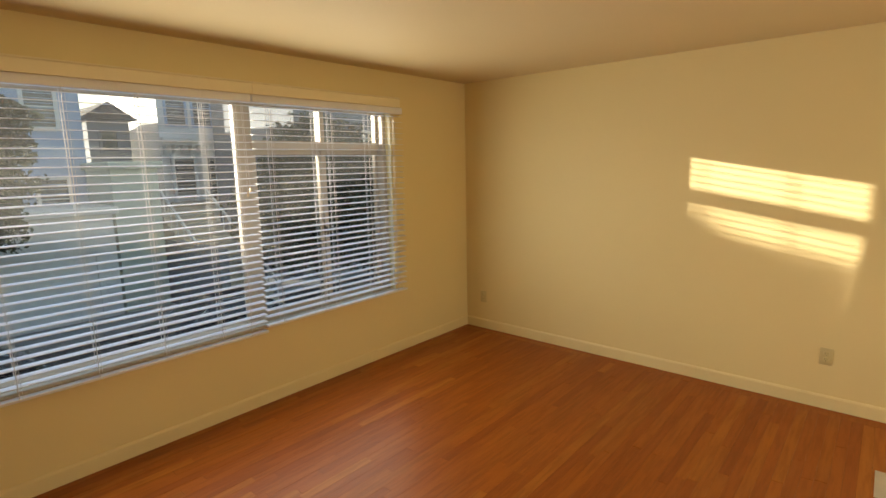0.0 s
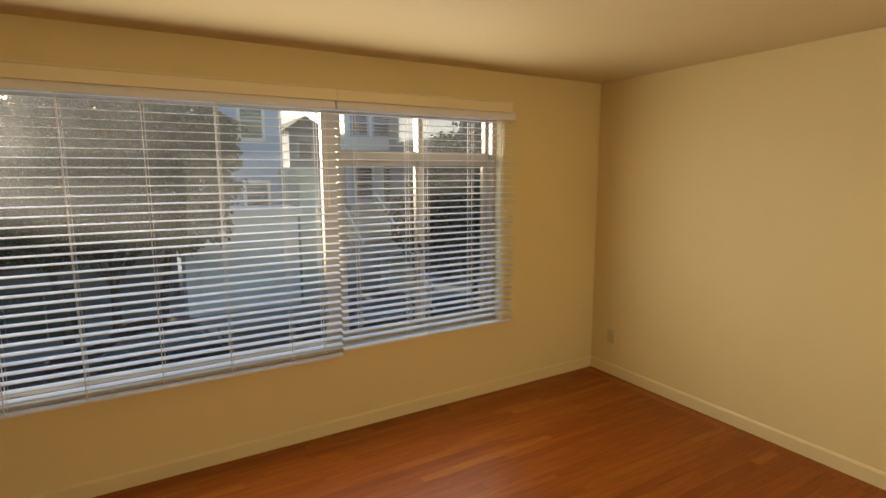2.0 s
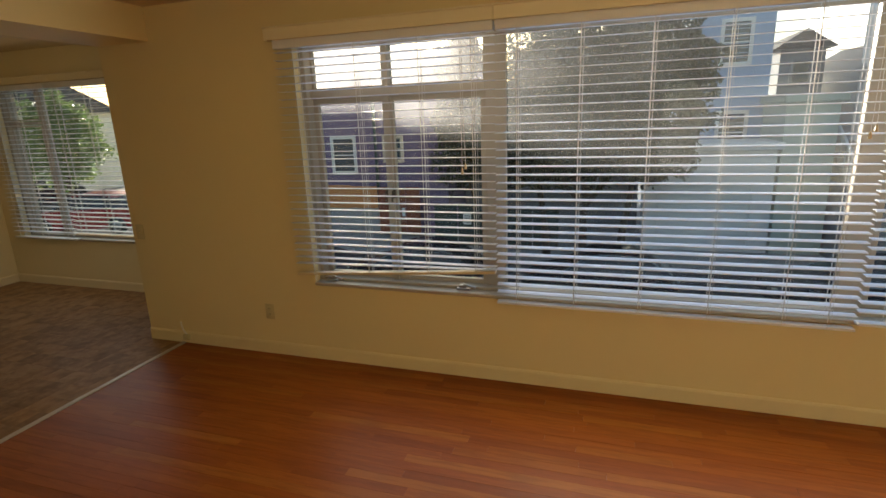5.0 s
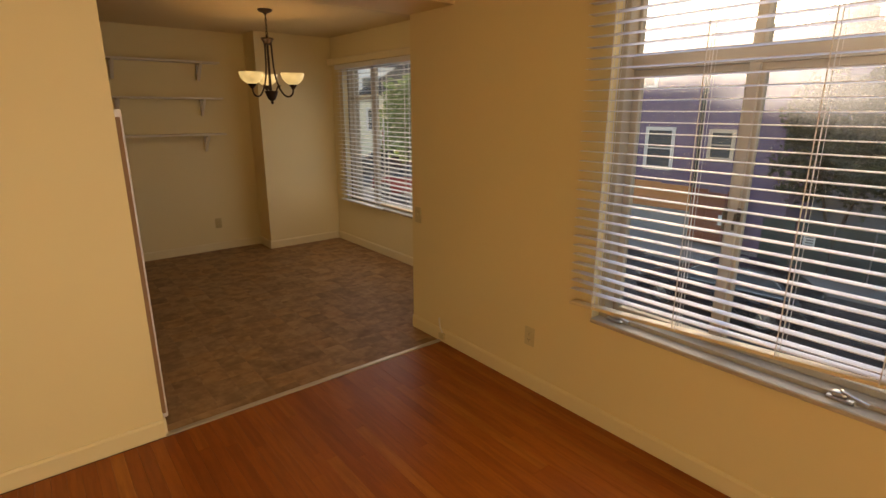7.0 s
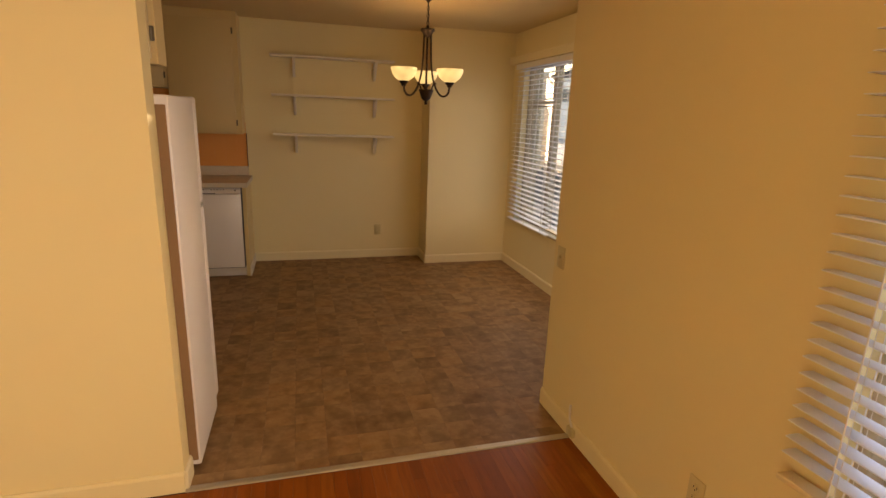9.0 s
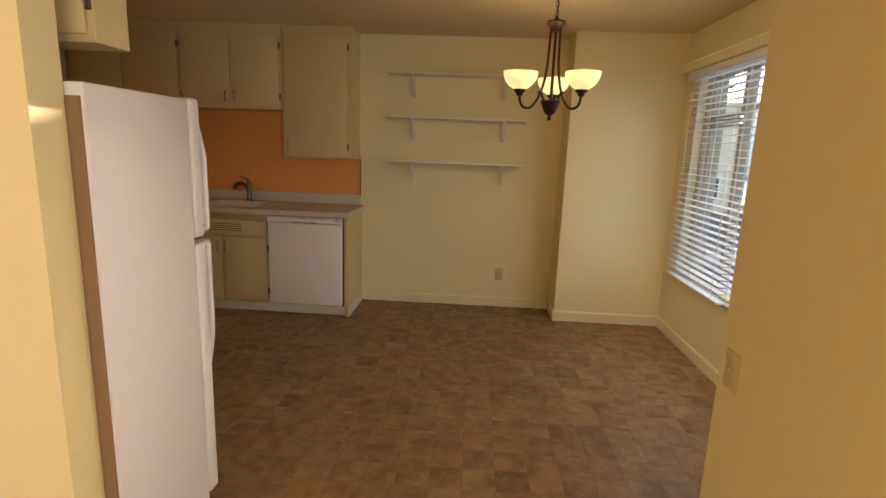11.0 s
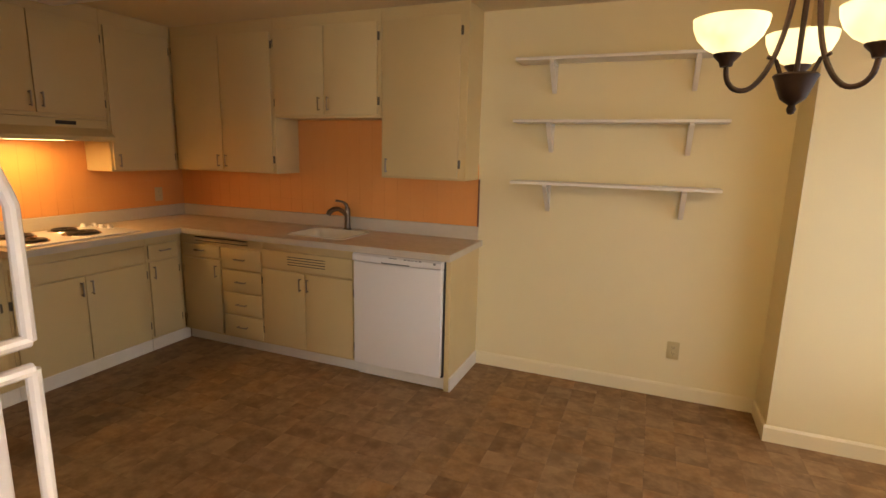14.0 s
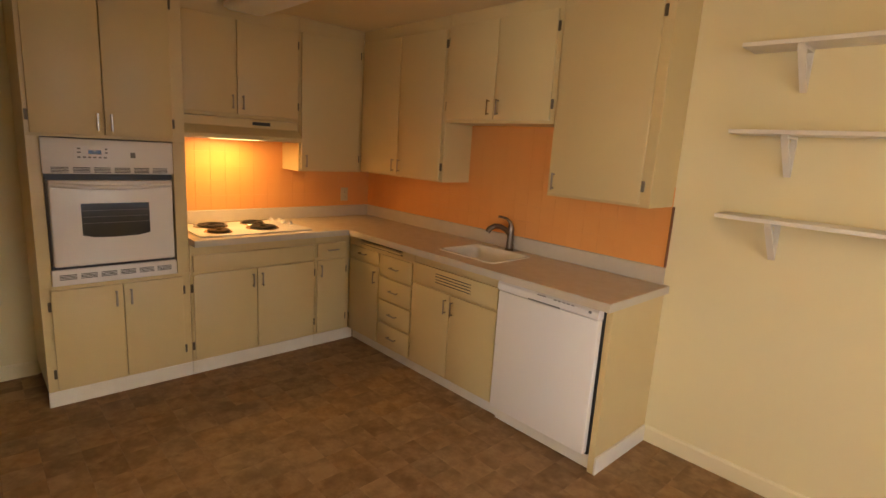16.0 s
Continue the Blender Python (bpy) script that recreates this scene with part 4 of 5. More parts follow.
# ---- wall shelves ----
def wall_shelf(z):
    root = base("wall_shelf", pose(-1.19, KS, z), "white painted plank shelf on two brackets", "shelf", "three wall shelves")
    bm = bmesh.new()
    box(bm, (-1.222, 0.001, -0.019), (0.0, 0.184, 0.0), 0.002)
    made("board", bm, M_TOE, root)
    for x in (-0.222, -1.03):
        bm = bmesh.new()
        box(bm, (x - 0.012, 0.0, -0.20), (x + 0.012, 0.014, -0.0195), 0.002)
        box(bm, (x - 0.013, 0.014, -0.034), (x + 0.013, 0.172, -0.0195), 0.002)
        prism(bm, [(0.014, -0.2), (0.014, -0.176), (0.142, -0.034), (0.170, -0.034)], x - 0.014, x + 0.014, "x")
        made("bracket", bm, M_TOE, root)
    return root


for z in (2.112, 1.742, 1.358):
    wall_shelf(z)


# ---- outlets and switches ----
def outlet(m, kind="outlet"):
    root = base("wall_outlet" if kind == "outlet" else "light_switch", m, "ivory plastic duplex wall outlet" if kind == "outlet" else "ivory plastic light switch plate", "outlet" if kind == "outlet" else "light switch", "wall outlets" if kind == "outlet" else "")
    bm = bmesh.new()
    box(bm, (-0.036, -0.006, -0.058), (0.036, 0.0, 0.058), 0.003, 2)
    made("plate", bm, M_OUTLET, root, smooth=True)
    if kind == "outlet":
        for s in (-1, 1):
            bm = bmesh.new()
            lathe(bm, [(0, 0.0075), (0.0155, 0.0075), (0.0165, 0.005), (0.0165, 0.0)], 16)
            made("socket", bm, M_OUTLET, root, pose(0, -0.0015, s * 0.02, 90), smooth=True)
            boxes("slot", [((-0.008, -0.0102, s * 0.02), (-0.006, -0.0088, s * 0.02 + 0.008)), ((0.006, -0.0102, s * 0.02), (0.008, -0.0088, s * 0.02 + 0.007)), ((-0.002, -0.0102, s * 0.02 - 0.009), (0.002, -0.0088, s * 0.02 - 0.005))], M_DARK, root)
    else:
        boxes("toggle", [((-0.005, -0.016, -0.006), (0.005, -0.0055, 0.014))], M_OUTLET, root, 0.002)
    return root


o0 = outlet(pose(WX, -1.266, 0.328, 0, 0, 90))
for m in (pose(-2.526, NY, 0.33, 0, 0, 0), pose(0.293, NY, 0.36, 0, 0, 0), pose(-2.262, KS, 0.32, 0, 0, 180), pose(KE - 0.012, -5.43, 1.115, 0, 0, -90)):
    copy_thing(o0, m)
outlet(pose(WX, -2.36, 0.885, 0, 0, 90), "switch")


def door_bumper():
    root = base("phone_jack", pose(WX + 0.013, -2.06, 0.03), "small ivory jack box screwed to the baseboard", "phone jack")
    bm = bmesh.new()
    box(bm, (0, -0.03, 0), (0.022, 0.03, 0.045), 0.006, 2)
    made("box", bm, M_OUTLET, root, smooth=True)
    bm = bmesh.new()
    tube(bm, [(0.006, 0.0, 0.045), (0.004, -0.03, 0.075), (-0.004, -0.05, 0.12), (-0.006, -0.05, 0.14)], 0.006, 8)
    made("cable", bm, M_TOE, root, smooth=True)


door_bumper()


# ---- chandelier ----
def chandelier(x, y):
    root = base("chandelier", pose(x, y, 0), "bronze chandelier with three lit alabaster glass bowls", "chandelier")
    bm = bmesh.new()
    lathe(bm, [(0, CZ), (0.062, CZ), (0.062, CZ - 0.008), (0.05, CZ - 0.02), (0.02, CZ - 0.03), (0.008, CZ - 0.045), (0, CZ - 0.045)], 28)
    made("canopy", bm, M_IRON, root, smooth=True)
    bm = bmesh.new()
    z = CZ - 0.045
    for i in range(7):
        pts = []
        for k in range(13):
            a = 2 * math.pi * k / 12
            u, w = 0.009 * math.cos(a), 0.017 * math.sin(a)
            pts.append((u, 0, z - 0.013 + w) if i % 2 else (0, u, z - 0.013 + w))
        tube(bm, pts, 0.0022, 6)
        z -= 0.026
    tube(bm, [(0.004, 0, CZ - 0.04), (-0.005, 0.004, z + 0.08), (0.003, 0, z)], 0.0025, 6)
    made("chain", bm, M_IRON, root, smooth=True)
    zt = 2.205
    bm = bmesh.new()
    lathe(bm, [(0, zt + 0.03), (0.012, zt + 0.028), (0.012, zt + 0.01), (0.052, zt + 0.006), (0.056, zt - 0.004), (0.038, zt - 0.022), (0.03, zt - 0.05), (0, zt - 0.052)], 28)
    lathe(bm, [(0, 1.775), (0.054, 1.775), (0.059, 1.769), (0.053, 1.758), (0.045, 1.735), (0.033, 1.705), (0.019, 1.694), (0.009, 1.687), (0.013, 1.676), (0.008, 1.663), (0, 1.66)], 28)
    rod(bm, (0, 0, 1.765), (0, 0, zt), 0.007)
    made("column", bm, M_IRON, root, smooth=True)
    for a in (-101.3, 18.7, 138.7):
        d = Vector((math.cos(radians(a)), math.sin(radians(a)), 0))
        bm = bmesh.new()
        pts = [d * r + Vector((0, 0, h)) for r, h in ((0.03, zt - 0.03), (0.032, 2.08), (0.038, 1.96), (0.055, 1.86), (0.085, 1.78), (0.125, 1.732), (0.165, 1.728), (0.192, 1.756), (0.199, 1.81))]
        fine = []
        for i in range(len(pts) - 1):
            q0, q1, q2, q3 = pts[max(i - 1, 0)], pts[i], pts[i + 1], pts[min(i + 2, len(pts) - 1)]
            for k in range(4):
                u = k / 4
                fine.append(0.5 * (2 * q1 + (q2 - q0) * u + (2 * q0 - 5 * q1 + 4 * q2 - q3) * u ** 2 + (3 * q1 - q0 - 3 * q2 + q3) * u ** 3))
        tube(bm, fine + [pts[-1]], 0.0075, 10)
        tube(bm, [d * 0.045 + Vector((0, 0, 1.774)), d * 0.06 + Vector((0, 0, 1.81)), d * 0.085 + Vector((0, 0, 1.82))], 0.006, 8)
        p = d * 0.199 + Vector((0, 0, 0.014))
        lathe(bm, [(0, 1.775), (0.016, 1.777), (0.02, 1.79), (0.036, 1.807), (0.037, 1.813), (0, 1.813)], 20, p)
        made("arm", bm, M_IRON, root, smooth=True)
        bm = bmesh.new()
        lathe(bm, [(0.0, 1.811), (0.035, 1.814), (0.062, 1.831), (0.084, 1.856), (0.096, 1.884), (0.099, 1.908), (0.095, 1.908), (0.092, 1.884), (0.080, 1.859), (0.058, 1.836), (0.03, 1.821), (0.0, 1.817)], 32, p)
        bowl = made("glass_bowl", bm, M_BULB, root, smooth=True, label="glowing alabaster glass bowl")
        bowl.visible_shadow = False
        li = bpy.data.lights.new("bulb", "POINT")
        li.energy, li.color, li.shadow_soft_size = 0.26, (1.0, 0.72, 0.38), 0.03
        lp = new("bulb", li)
        lp.location = (x + p.x, y + p.y, 1.888)


chandelier(-2.40, -4.08)


def ceiling_lamp():
    root = base("ceiling_lamp", pose(0.98, -4.42, CZ), "long frosted fluorescent ceiling lamp, switched off", "ceiling lamp")
    bm = bmesh.new()
    box(bm, (-0.58, -0.14, -0.075), (0.58, 0.14, -0.012), 0.045, 4)
    made("lens", bm, M_LENS, root, smooth=True)
    boxes("pan", [((-0.54, -0.11, -0.012), (0.54, 0.11, 0.0))], M_TOE, root)


ceiling_lamp()


# ---- sheet of paper ----
bm = bmesh.new()
nn = 6
grid = [[bm.verts.new((0.59 + 0.216 * i / nn, 3.585 + 0.279 * j / nn, 0.0012 + 0.006 * (j / nn) ** 3 * (1 - i / nn) + 0.0008 * math.sin(i * 1.3 + j))) for j in range(nn + 1)] for i in range(nn + 1)]
for i in range(nn):
    for j in range(nn):
        bm.faces.new((grid[i][j], grid[i + 1][j], grid[i + 1][j + 1], grid[i][j + 1]))
bmesh.ops.solidify(bm, geom=bm.faces[:], thickness=0.0005)
made("paper_sheet", bm, M_TOE, smooth=True, label="white sheet of paper lying on the oak floor", category="paper")


# ---- backsplash ----
backing = boxes("backsplash", [((KE - 0.008, KS + 0.008, 1.0155), (KE, -3.963, 1.70)), ((-0.925, KS, 1.0155), (-0.32, KS + 0.008, 1.345)), ((-0.32, KS, 1.0155), (KE, KS + 0.008, 1.75))], M_ORANGE, kind="structure", label="orange painted tile backsplash", category="backsplash")
boxes("trim", [((-0.931, KS, 1.0155), (-0.9255, KS + 0.022, 1.345))], M_TILEEND, kind="structure", label="dark end of the tiled backsplash", category="trim")


# ---- outside ----
def slope(y):
    """Street level: flat in the north, rising towards the crossing in the south."""
    return GZ + 1.6 * min(1.0, max(0.0, (-9 - y) / 9.0)) + 0.02 * max(0.0, -18 - y)


YS = [-400, -120, -60, -40, -30, -24, -18, -15, -12, -9, 0, 120, 400]


def sheet(name, x0, x1, ys, lift, mat, label, category):
    bm = bmesh.new()
    prism(bm, [(y, slope(y) + lift) for y in ys] + [(y, GZ - 1.0 + lift) for y in reversed(ys)], x0, x1, "x")
    return made(name, bm, mat, kind="structure", label=label, category=category)


sheet("ground", -500, 60, YS, 0.0, M_CONCRETE, "pale concrete ground and pavements", "ground")
sheet("road", -18.5, -9.5, YS, 0.008, M_ASPHALT, "grey asphalt street", "road")
sheet("road_crossing", -120, -18.5, [-30, -24, -18], 0.008, M_SUNLIT_ROAD, "pale grey side street, coloured as if sunlit", "road")
boxes("kerb", [((-18.75, -9, GZ), (-18.5, 120, GZ + 0.13)), ((-9.5, -9, GZ), (-9.25, 120, GZ + 0.13))], M_CONCRETE, kind="structure", label="concrete street kerb", category="kerb")
boxes("outer_wall", [((WX - TH, KN + TH, GZ), (EX + TH, NY + TH, -0.2)), ((KW - TH, KS - TH, GZ), (EX + TH, KN + TH, -0.2))], M_STUCCO_O, kind="structure", label="pale stucco ground floor of the house", category="wall")


def house(name, label, mat, x, y0, y1, top, depth, windows, roof=None, siding=0.0, turn=0.0):
    """A house with its front at x facing east; windows: (y, z, width, height, trim material, sash count)."""
    root = base(name, pose(x, y0, GZ, 0, 0, turn), label, "house")
    L, H = y1 - y0, top - GZ
    bm = bmesh.new()
    box(bm, (-depth, 0, 0), (0, L, H))
    if siding:
        n = int(H / siding)
        for i in range(n):
            prism(bm, [(0.0, i * siding), (0.022, i * siding), (0.006, (i + 1) * siding), (0.0, (i + 1) * siding)], 0, L, "y")
    made("wall", bm, mat, root)
    if roof is not None:
        bm = bmesh.new()
        if roof > 0:
            prism(bm, [(-0.4, H), (L + 0.4, H), (L / 2, H + roof)], -depth, 0.35, "x")
        else:
            box(bm, (-depth, -0.15, H), (0.25, L + 0.15, H + 0.28), 0.04)
        made("roof", bm, M_ROOF if roof > 0 else mat, root)
    for wy, wz, ww, wh, trim, n in windows:
        a, z = wy - y0 - ww / 2, wz - GZ - wh / 2
        bm = bmesh.new()
        for lo, hi in (((0, a - 0.14, z - 0.14), (0.06, a, z + wh + 0.14)), ((0, a + ww, z - 0.14), (0.06, a + ww + 0.14, z + wh + 0.14)), ((0, a, z - 0.16), (0.09, a + ww, z)), ((0, a, z + wh), (0.07, a + ww, z + wh + 0.14))):
            box(bm, lo, hi)
        for k in range(1, n + 1):
            box(bm, (0.015, a, z + wh * k / (n + 1) - 0.025), (0.045, a + ww, z + wh * k / (n + 1) + 0.025))
        w = made("window", bm, trim, root)
        boxes("glass", [((0.003, a, z), (0.02, a + ww, z + wh))], M_WINDARK, w)
    return root


house("lavender_house", "lavender stucco house with a white-framed window", M_PURPLE, -22.0, -13.6, -5.9, 4.15, 9, [(-11.05, 0.05, 1.05, 1.5, M_WHITE, 1), (-8.5, 0.3, 0.75, 0.95, M_TAN, 1), (-12.1, 2.95, 1.1, 0.6, M_WHITE, 0)], 1.0)
bm = bmesh.new()
tube(bm, [(-21.93, -9.4, 4.1), (-21.93, -9.4, 2.9), (-21.9, -9.35, 2.7), (-21.9, -9.33, GZ)], 0.075, 8)
made("drainpipe", bm, M_FENCE, smooth=True, label="dark drainpipe down the lavender house", category="drainpipe")
house("pale_house", "pale stucco house beside the lavender one", M_PALE, -21.0, -19.5, -13.7, 5.6, 8, [(-14.2, 3.2, 1.0, 1.6, M_WHITE, 1), (-16.6, 3.2, 1.0, 1.6, M_WHITE, 1)], -1)
house("blue_house", "light blue clapboard house with white trim", M_BLUE, -24.0, 3.9, 6.9, 7.5, 9, [(5.6, 4.1, 0.9, 1.5, M_WHITE, 1), (5.7, 0.6, 0.9, 1.5, M_WHITE, 1)], 1.6, 0.18)
# Filler house hidden by the tree, added to keep low sun off the road.
house("filler_house", "grey house added behind the street tree to shade the road", M_GREYWALL, -24.5, -5.8, 2.3, 2.6, 8, [(-3.6, 0.4, 0.9, 1.5, M_WHITE, 1), (-0.6, 0.4, 0.9, 1.5, M_WHITE, 1)], -1)
house("white_garage", "white painted garage with a panelled door", M_WHITE, -21.0, 2.4, 6.7, 0.1, 2.6, [], -1)
house("mint_house", "pale green stucco garage building", M_MINT, -21.0, 6.8, 8.4, 1.7, 6, [], -1)
house("tan_house", "tan stucco house across the crossing", M_TAN, -11.5, -36.5, -29.5, 4.4, 9, [(-35.2, 2.4, 1.1, 1.5, M_WHITE, 1), (-33.2, 2.4, 1.1, 1.5, M_WHITE, 1), (-31.0, 2.4, 1.1, 1.5, M_WHITE, 1), (-35.0, -0.4, 1.0, 1.4, M_WHITE, 1), (-32.4, -0.4, 1.0, 1.4, M_WHITE, 1), (-30.6, -0.4, 0.9, 1.4, M_WHITE, 1)], -1, 0.0, 60)
house("corner_house", "cream gabled corner house across the street", M_CREAM, -19.0, -31.2, -24.7, 2.6, 9, [(-30.2, 1.0, 0.9, 1.3, M_WHITE, 1), (-28.7, 1.0, 0.9, 1.3, M_WHITE, 1), (-26.6, 1.0, 1.4, 1.3, M_WHITE, 1)], 2.2, 0.16, 60)
house("hillside_house", "pale house higher on the hillside", M_WHITE, -38.0, -75.0, -62.0, 8.0, 9, [(-72.0, 5.5, 1.6, 1.6, M_GREYWALL, 0), (-68.0, 5.5, 1.6, 1.6, M_GREYWALL, 0), (-64.5, 5.5, 1.6, 1.6, M_GREYWALL, 0)], 2.0, 0.0, 60)
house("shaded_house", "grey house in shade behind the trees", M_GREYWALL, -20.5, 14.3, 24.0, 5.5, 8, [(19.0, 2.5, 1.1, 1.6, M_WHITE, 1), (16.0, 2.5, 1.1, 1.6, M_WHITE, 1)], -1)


def gabled():
    house("gabled_house", "dark slate house with a gable roof", M_GREYWALL, -31.0, 8.95, 10.9, 4.3, 8, [(9.9, 3.2, 0.7, 1.0, M_GREYWALL, 0)], 0.9)
    root = house("white_house", "white wooden house with a bracketed balcony", M_WHITE, -31.0, 12.4, 19.5, 9.5, 9, [(13.4, 5.2, 1.0, 2.0, M_BLUE, 1), (14.9, 5.2, 1.0, 2.0, M_BLUE, 1), (16.6, 5.2, 1.1, 2.0, M_BLUE, 1), (18.4, 5.2, 1.0, 2.0, M_BLUE, 1), (13.6, 1.2, 1.2, 1.8, M_GREYWALL, 1), (15.6, 1.0, 0.9, 2.3, M_GREYWALL, 1), (17.4, 1.2, 1.2, 1.8, M_GREYWALL, 1)], 1.8, 0.2)
    boxes("cornice", [((0.0, -0.2, 6.9), (0.95, 7.3, 7.12)), ((0.0, -0.1, 6.7), (0.7, 7.2, 6.9))], M_WHITE, root, 0.03)
    bm = bmesh.new()
    for k in range(15):
        prism(bm, [(0.02, 6.7), (0.6, 6.7), (0.55, 6.58), (0.2, 6.35), (0.02, 6.2)], 0.1 + k * 0.48, 0.22 + k * 0.48, "y")
    made("bracket", bm, M_WHITE, root)
    for k in range(6):
        bm = bmesh.new()
        lathe(bm, [(0.0, 3.5), (0.16, 3.5), (0.16, 3.7), (0.1, 3.8), (0.09, 5.9), (0.15, 6.05), (0.15, 6.2), (0.0, 6.2)], 12, (0.75, 0.3 + k * 1.25, 0))
        made("column", bm, M_WHITE, root, smooth=True)
    boxes("porch_floor", [((0.0, -0.1, 3.2), (1.0, 7.2, 3.5))], M_STUCCO_O, root)


def garage_door():
    """A panelled lift door on the white garage's front."""
    root = base("garage_door", pose(-20.99, 3.0, GZ), "white panelled lift-up garage door", "garage door")
    boxes("frame", [((0.0, -0.14, 0), (0.07, 0.0, 2.5)), ((0.0, 3.0, 0), (0.07, 3.14, 2.5)), ((0.0, -0.14, 2.5), (0.08, 3.14, 2.66))], M_WHITE, root, 0.01)
    for r in range(4):
        bm = bmesh.new()
        box(bm, (0.0, 0.01, 0.02 + r * 0.62), (0.02, 2.99, 0.62 + r * 0.62), 0.006)
        for c in range(4):
            box(bm, (0.02, 0.1 + c * 0.74, 0.12 + r * 0.62), (0.04, 0.68 + c * 0.74, 0.52 + r * 0.62), 0.012)
        made("panel", bm, M_WHITE, root)


gabled()
garage_door()


def tree(name, label, x, y, trunk_h, crown, leaf, count, size, stems=1):
    """crown: list of (dx, dy, z, rx, ry, rz) clumps."""
    root = base(name, pose(x, y, GZ), label, "tree")
    rnd = random.Random(int(abs(x * 31 + y * 17)))
    bm = bmesh.new()
    for s in range(stems):
        off = (s - (stems - 1) / 2) * 1.3
        tube(bm, [(0, off, -0.1), (0.05, off * 1.05, trunk_h * 0.5), (-0.05, off * 1.2, trunk_h), (0.1, off * 1.3, trunk_h * 1.6)], [0.17, 0.13, 0.11, 0.04], 8)
    for dx, dy, z, rx, ry, rz in crown:
        tube(bm, [(0, 0, trunk_h * 0.8), (dx * 0.5, dy * 0.5, (trunk_h + z) / 2), (dx, dy, z)], [0.07, 0.05, 0.02], 6)
    made("trunk", bm, M_BARK, root, smooth=True)
    verts, faces = [], []
    per = count // len(crown)
    for dx, dy, z, rx, ry, rz in crown:
        for _ in range(per):
            u = Vector((rnd.gauss(0, 1), rnd.gauss(0, 1), rnd.gauss(0, 1))).normalized() * (0.4 + 0.72 * rnd.random() ** 0.8)
            p = Vector((dx + u.x * rx, dy + u.y * ry, z + u.z * rz))
            p += Vector((noise.noise(p * 3.1), noise.noise(p * 3.1 + Vector((5, 0, 0))), noise.noise(p * 3.1 + Vector((0, 5, 0))))) * 0.3
            p += Vector((noise.noise(p * 1.3), noise.noise(p * 1.3 + Vector((9, 0, 0))), noise.noise(p * 1.3 + Vector((0, 9, 0))))) * 0.6
            q = Euler((rnd.uniform(0, 6.3), rnd.uniform(0, 6.3), rnd.uniform(0, 6.3))).to_matrix()
            s = size * rnd.uniform(0.6, 1.3)
            i = len(verts)
            for a, b in ((0, -0.5), (0.28, 0), (0, 0.5), (-0.28, 0)):
                verts.append(p + q @ Vector((a * s, b * s, 0)))
            faces.append((i, i + 1, i + 2, i + 3))
    me = bpy.data.meshes.new("crown")
    me.from_pydata(verts, [], faces)
    me.materials.append(leaf)
    c = new("crown", me)
    c.parent = root
    tagged(c, kind="stuff")
    return root


tree("street_tree", "dense dark green street tree with a broad crown", -18.9, 0.2, 2.4,
     [(0, -2.4, 4.9, 1.6, 1.7, 1.7), (0, 0.0, 5.0, 1.7, 2.0, 2.0), (0.1, 2.4, 5.2, 1.5, 1.3, 1.9), (0, -1.7, 6.6, 1.5, 1.5, 1.5), (0, -0.2, 7.3, 1.6, 1.8, 1.6), (0, 1.9, 7.3, 1.5, 1.6, 1.6), (0.1, -1.0, 3.9, 1.4, 2.0, 1.0), (0.1, 2.0, 4.1, 1.2, 1.6, 1.0), (0.2, 0.8, 6.2, 1.2, 2.2, 1.6), (0.1, 3.0, 6.5, 1.0, 0.9, 1.0), (0, -4.45, 7.35, 0.7, 0.75, 0.65)], M_LEAF, 130000, 0.155, 3)
tree("street_tree", "dark evergreen street tree in shade", -16.5, 12.5, 1.6,
     [(0, -1.2, 3.6, 1.6, 1.7, 1.9), (0, 1.6, 3.4, 1.7, 2.0, 2.0), (-0.2, 0.4, 5.6, 1.6, 2.0, 1.6), (0, 4.0, 4.0, 1.8, 2.0, 2.4)], M_LEAF2, 60000, 0.19)
tree("street_tree", "green street tree at the corner", -15.9, -21.2, 3.2,
     [(0, -0.4, 4.4, 1.1, 1.3, 1.4), (0, 0.9, 4.8, 1.1, 1.2, 1.3), (0, 0.2, 5.8, 1.0, 1.1, 1.0)], M_LEAF3, 14000, 0.18)
tree("small_tree", "dark tree behind the fence", -21.2, -4.2, 0.9,
     [(0, -1.0, 4.4, 0.8, 0.9, 1.9), (0, 0.8, 4.2, 0.8, 1.2, 1.8)], M_LEAF2, 14000, 0.16)


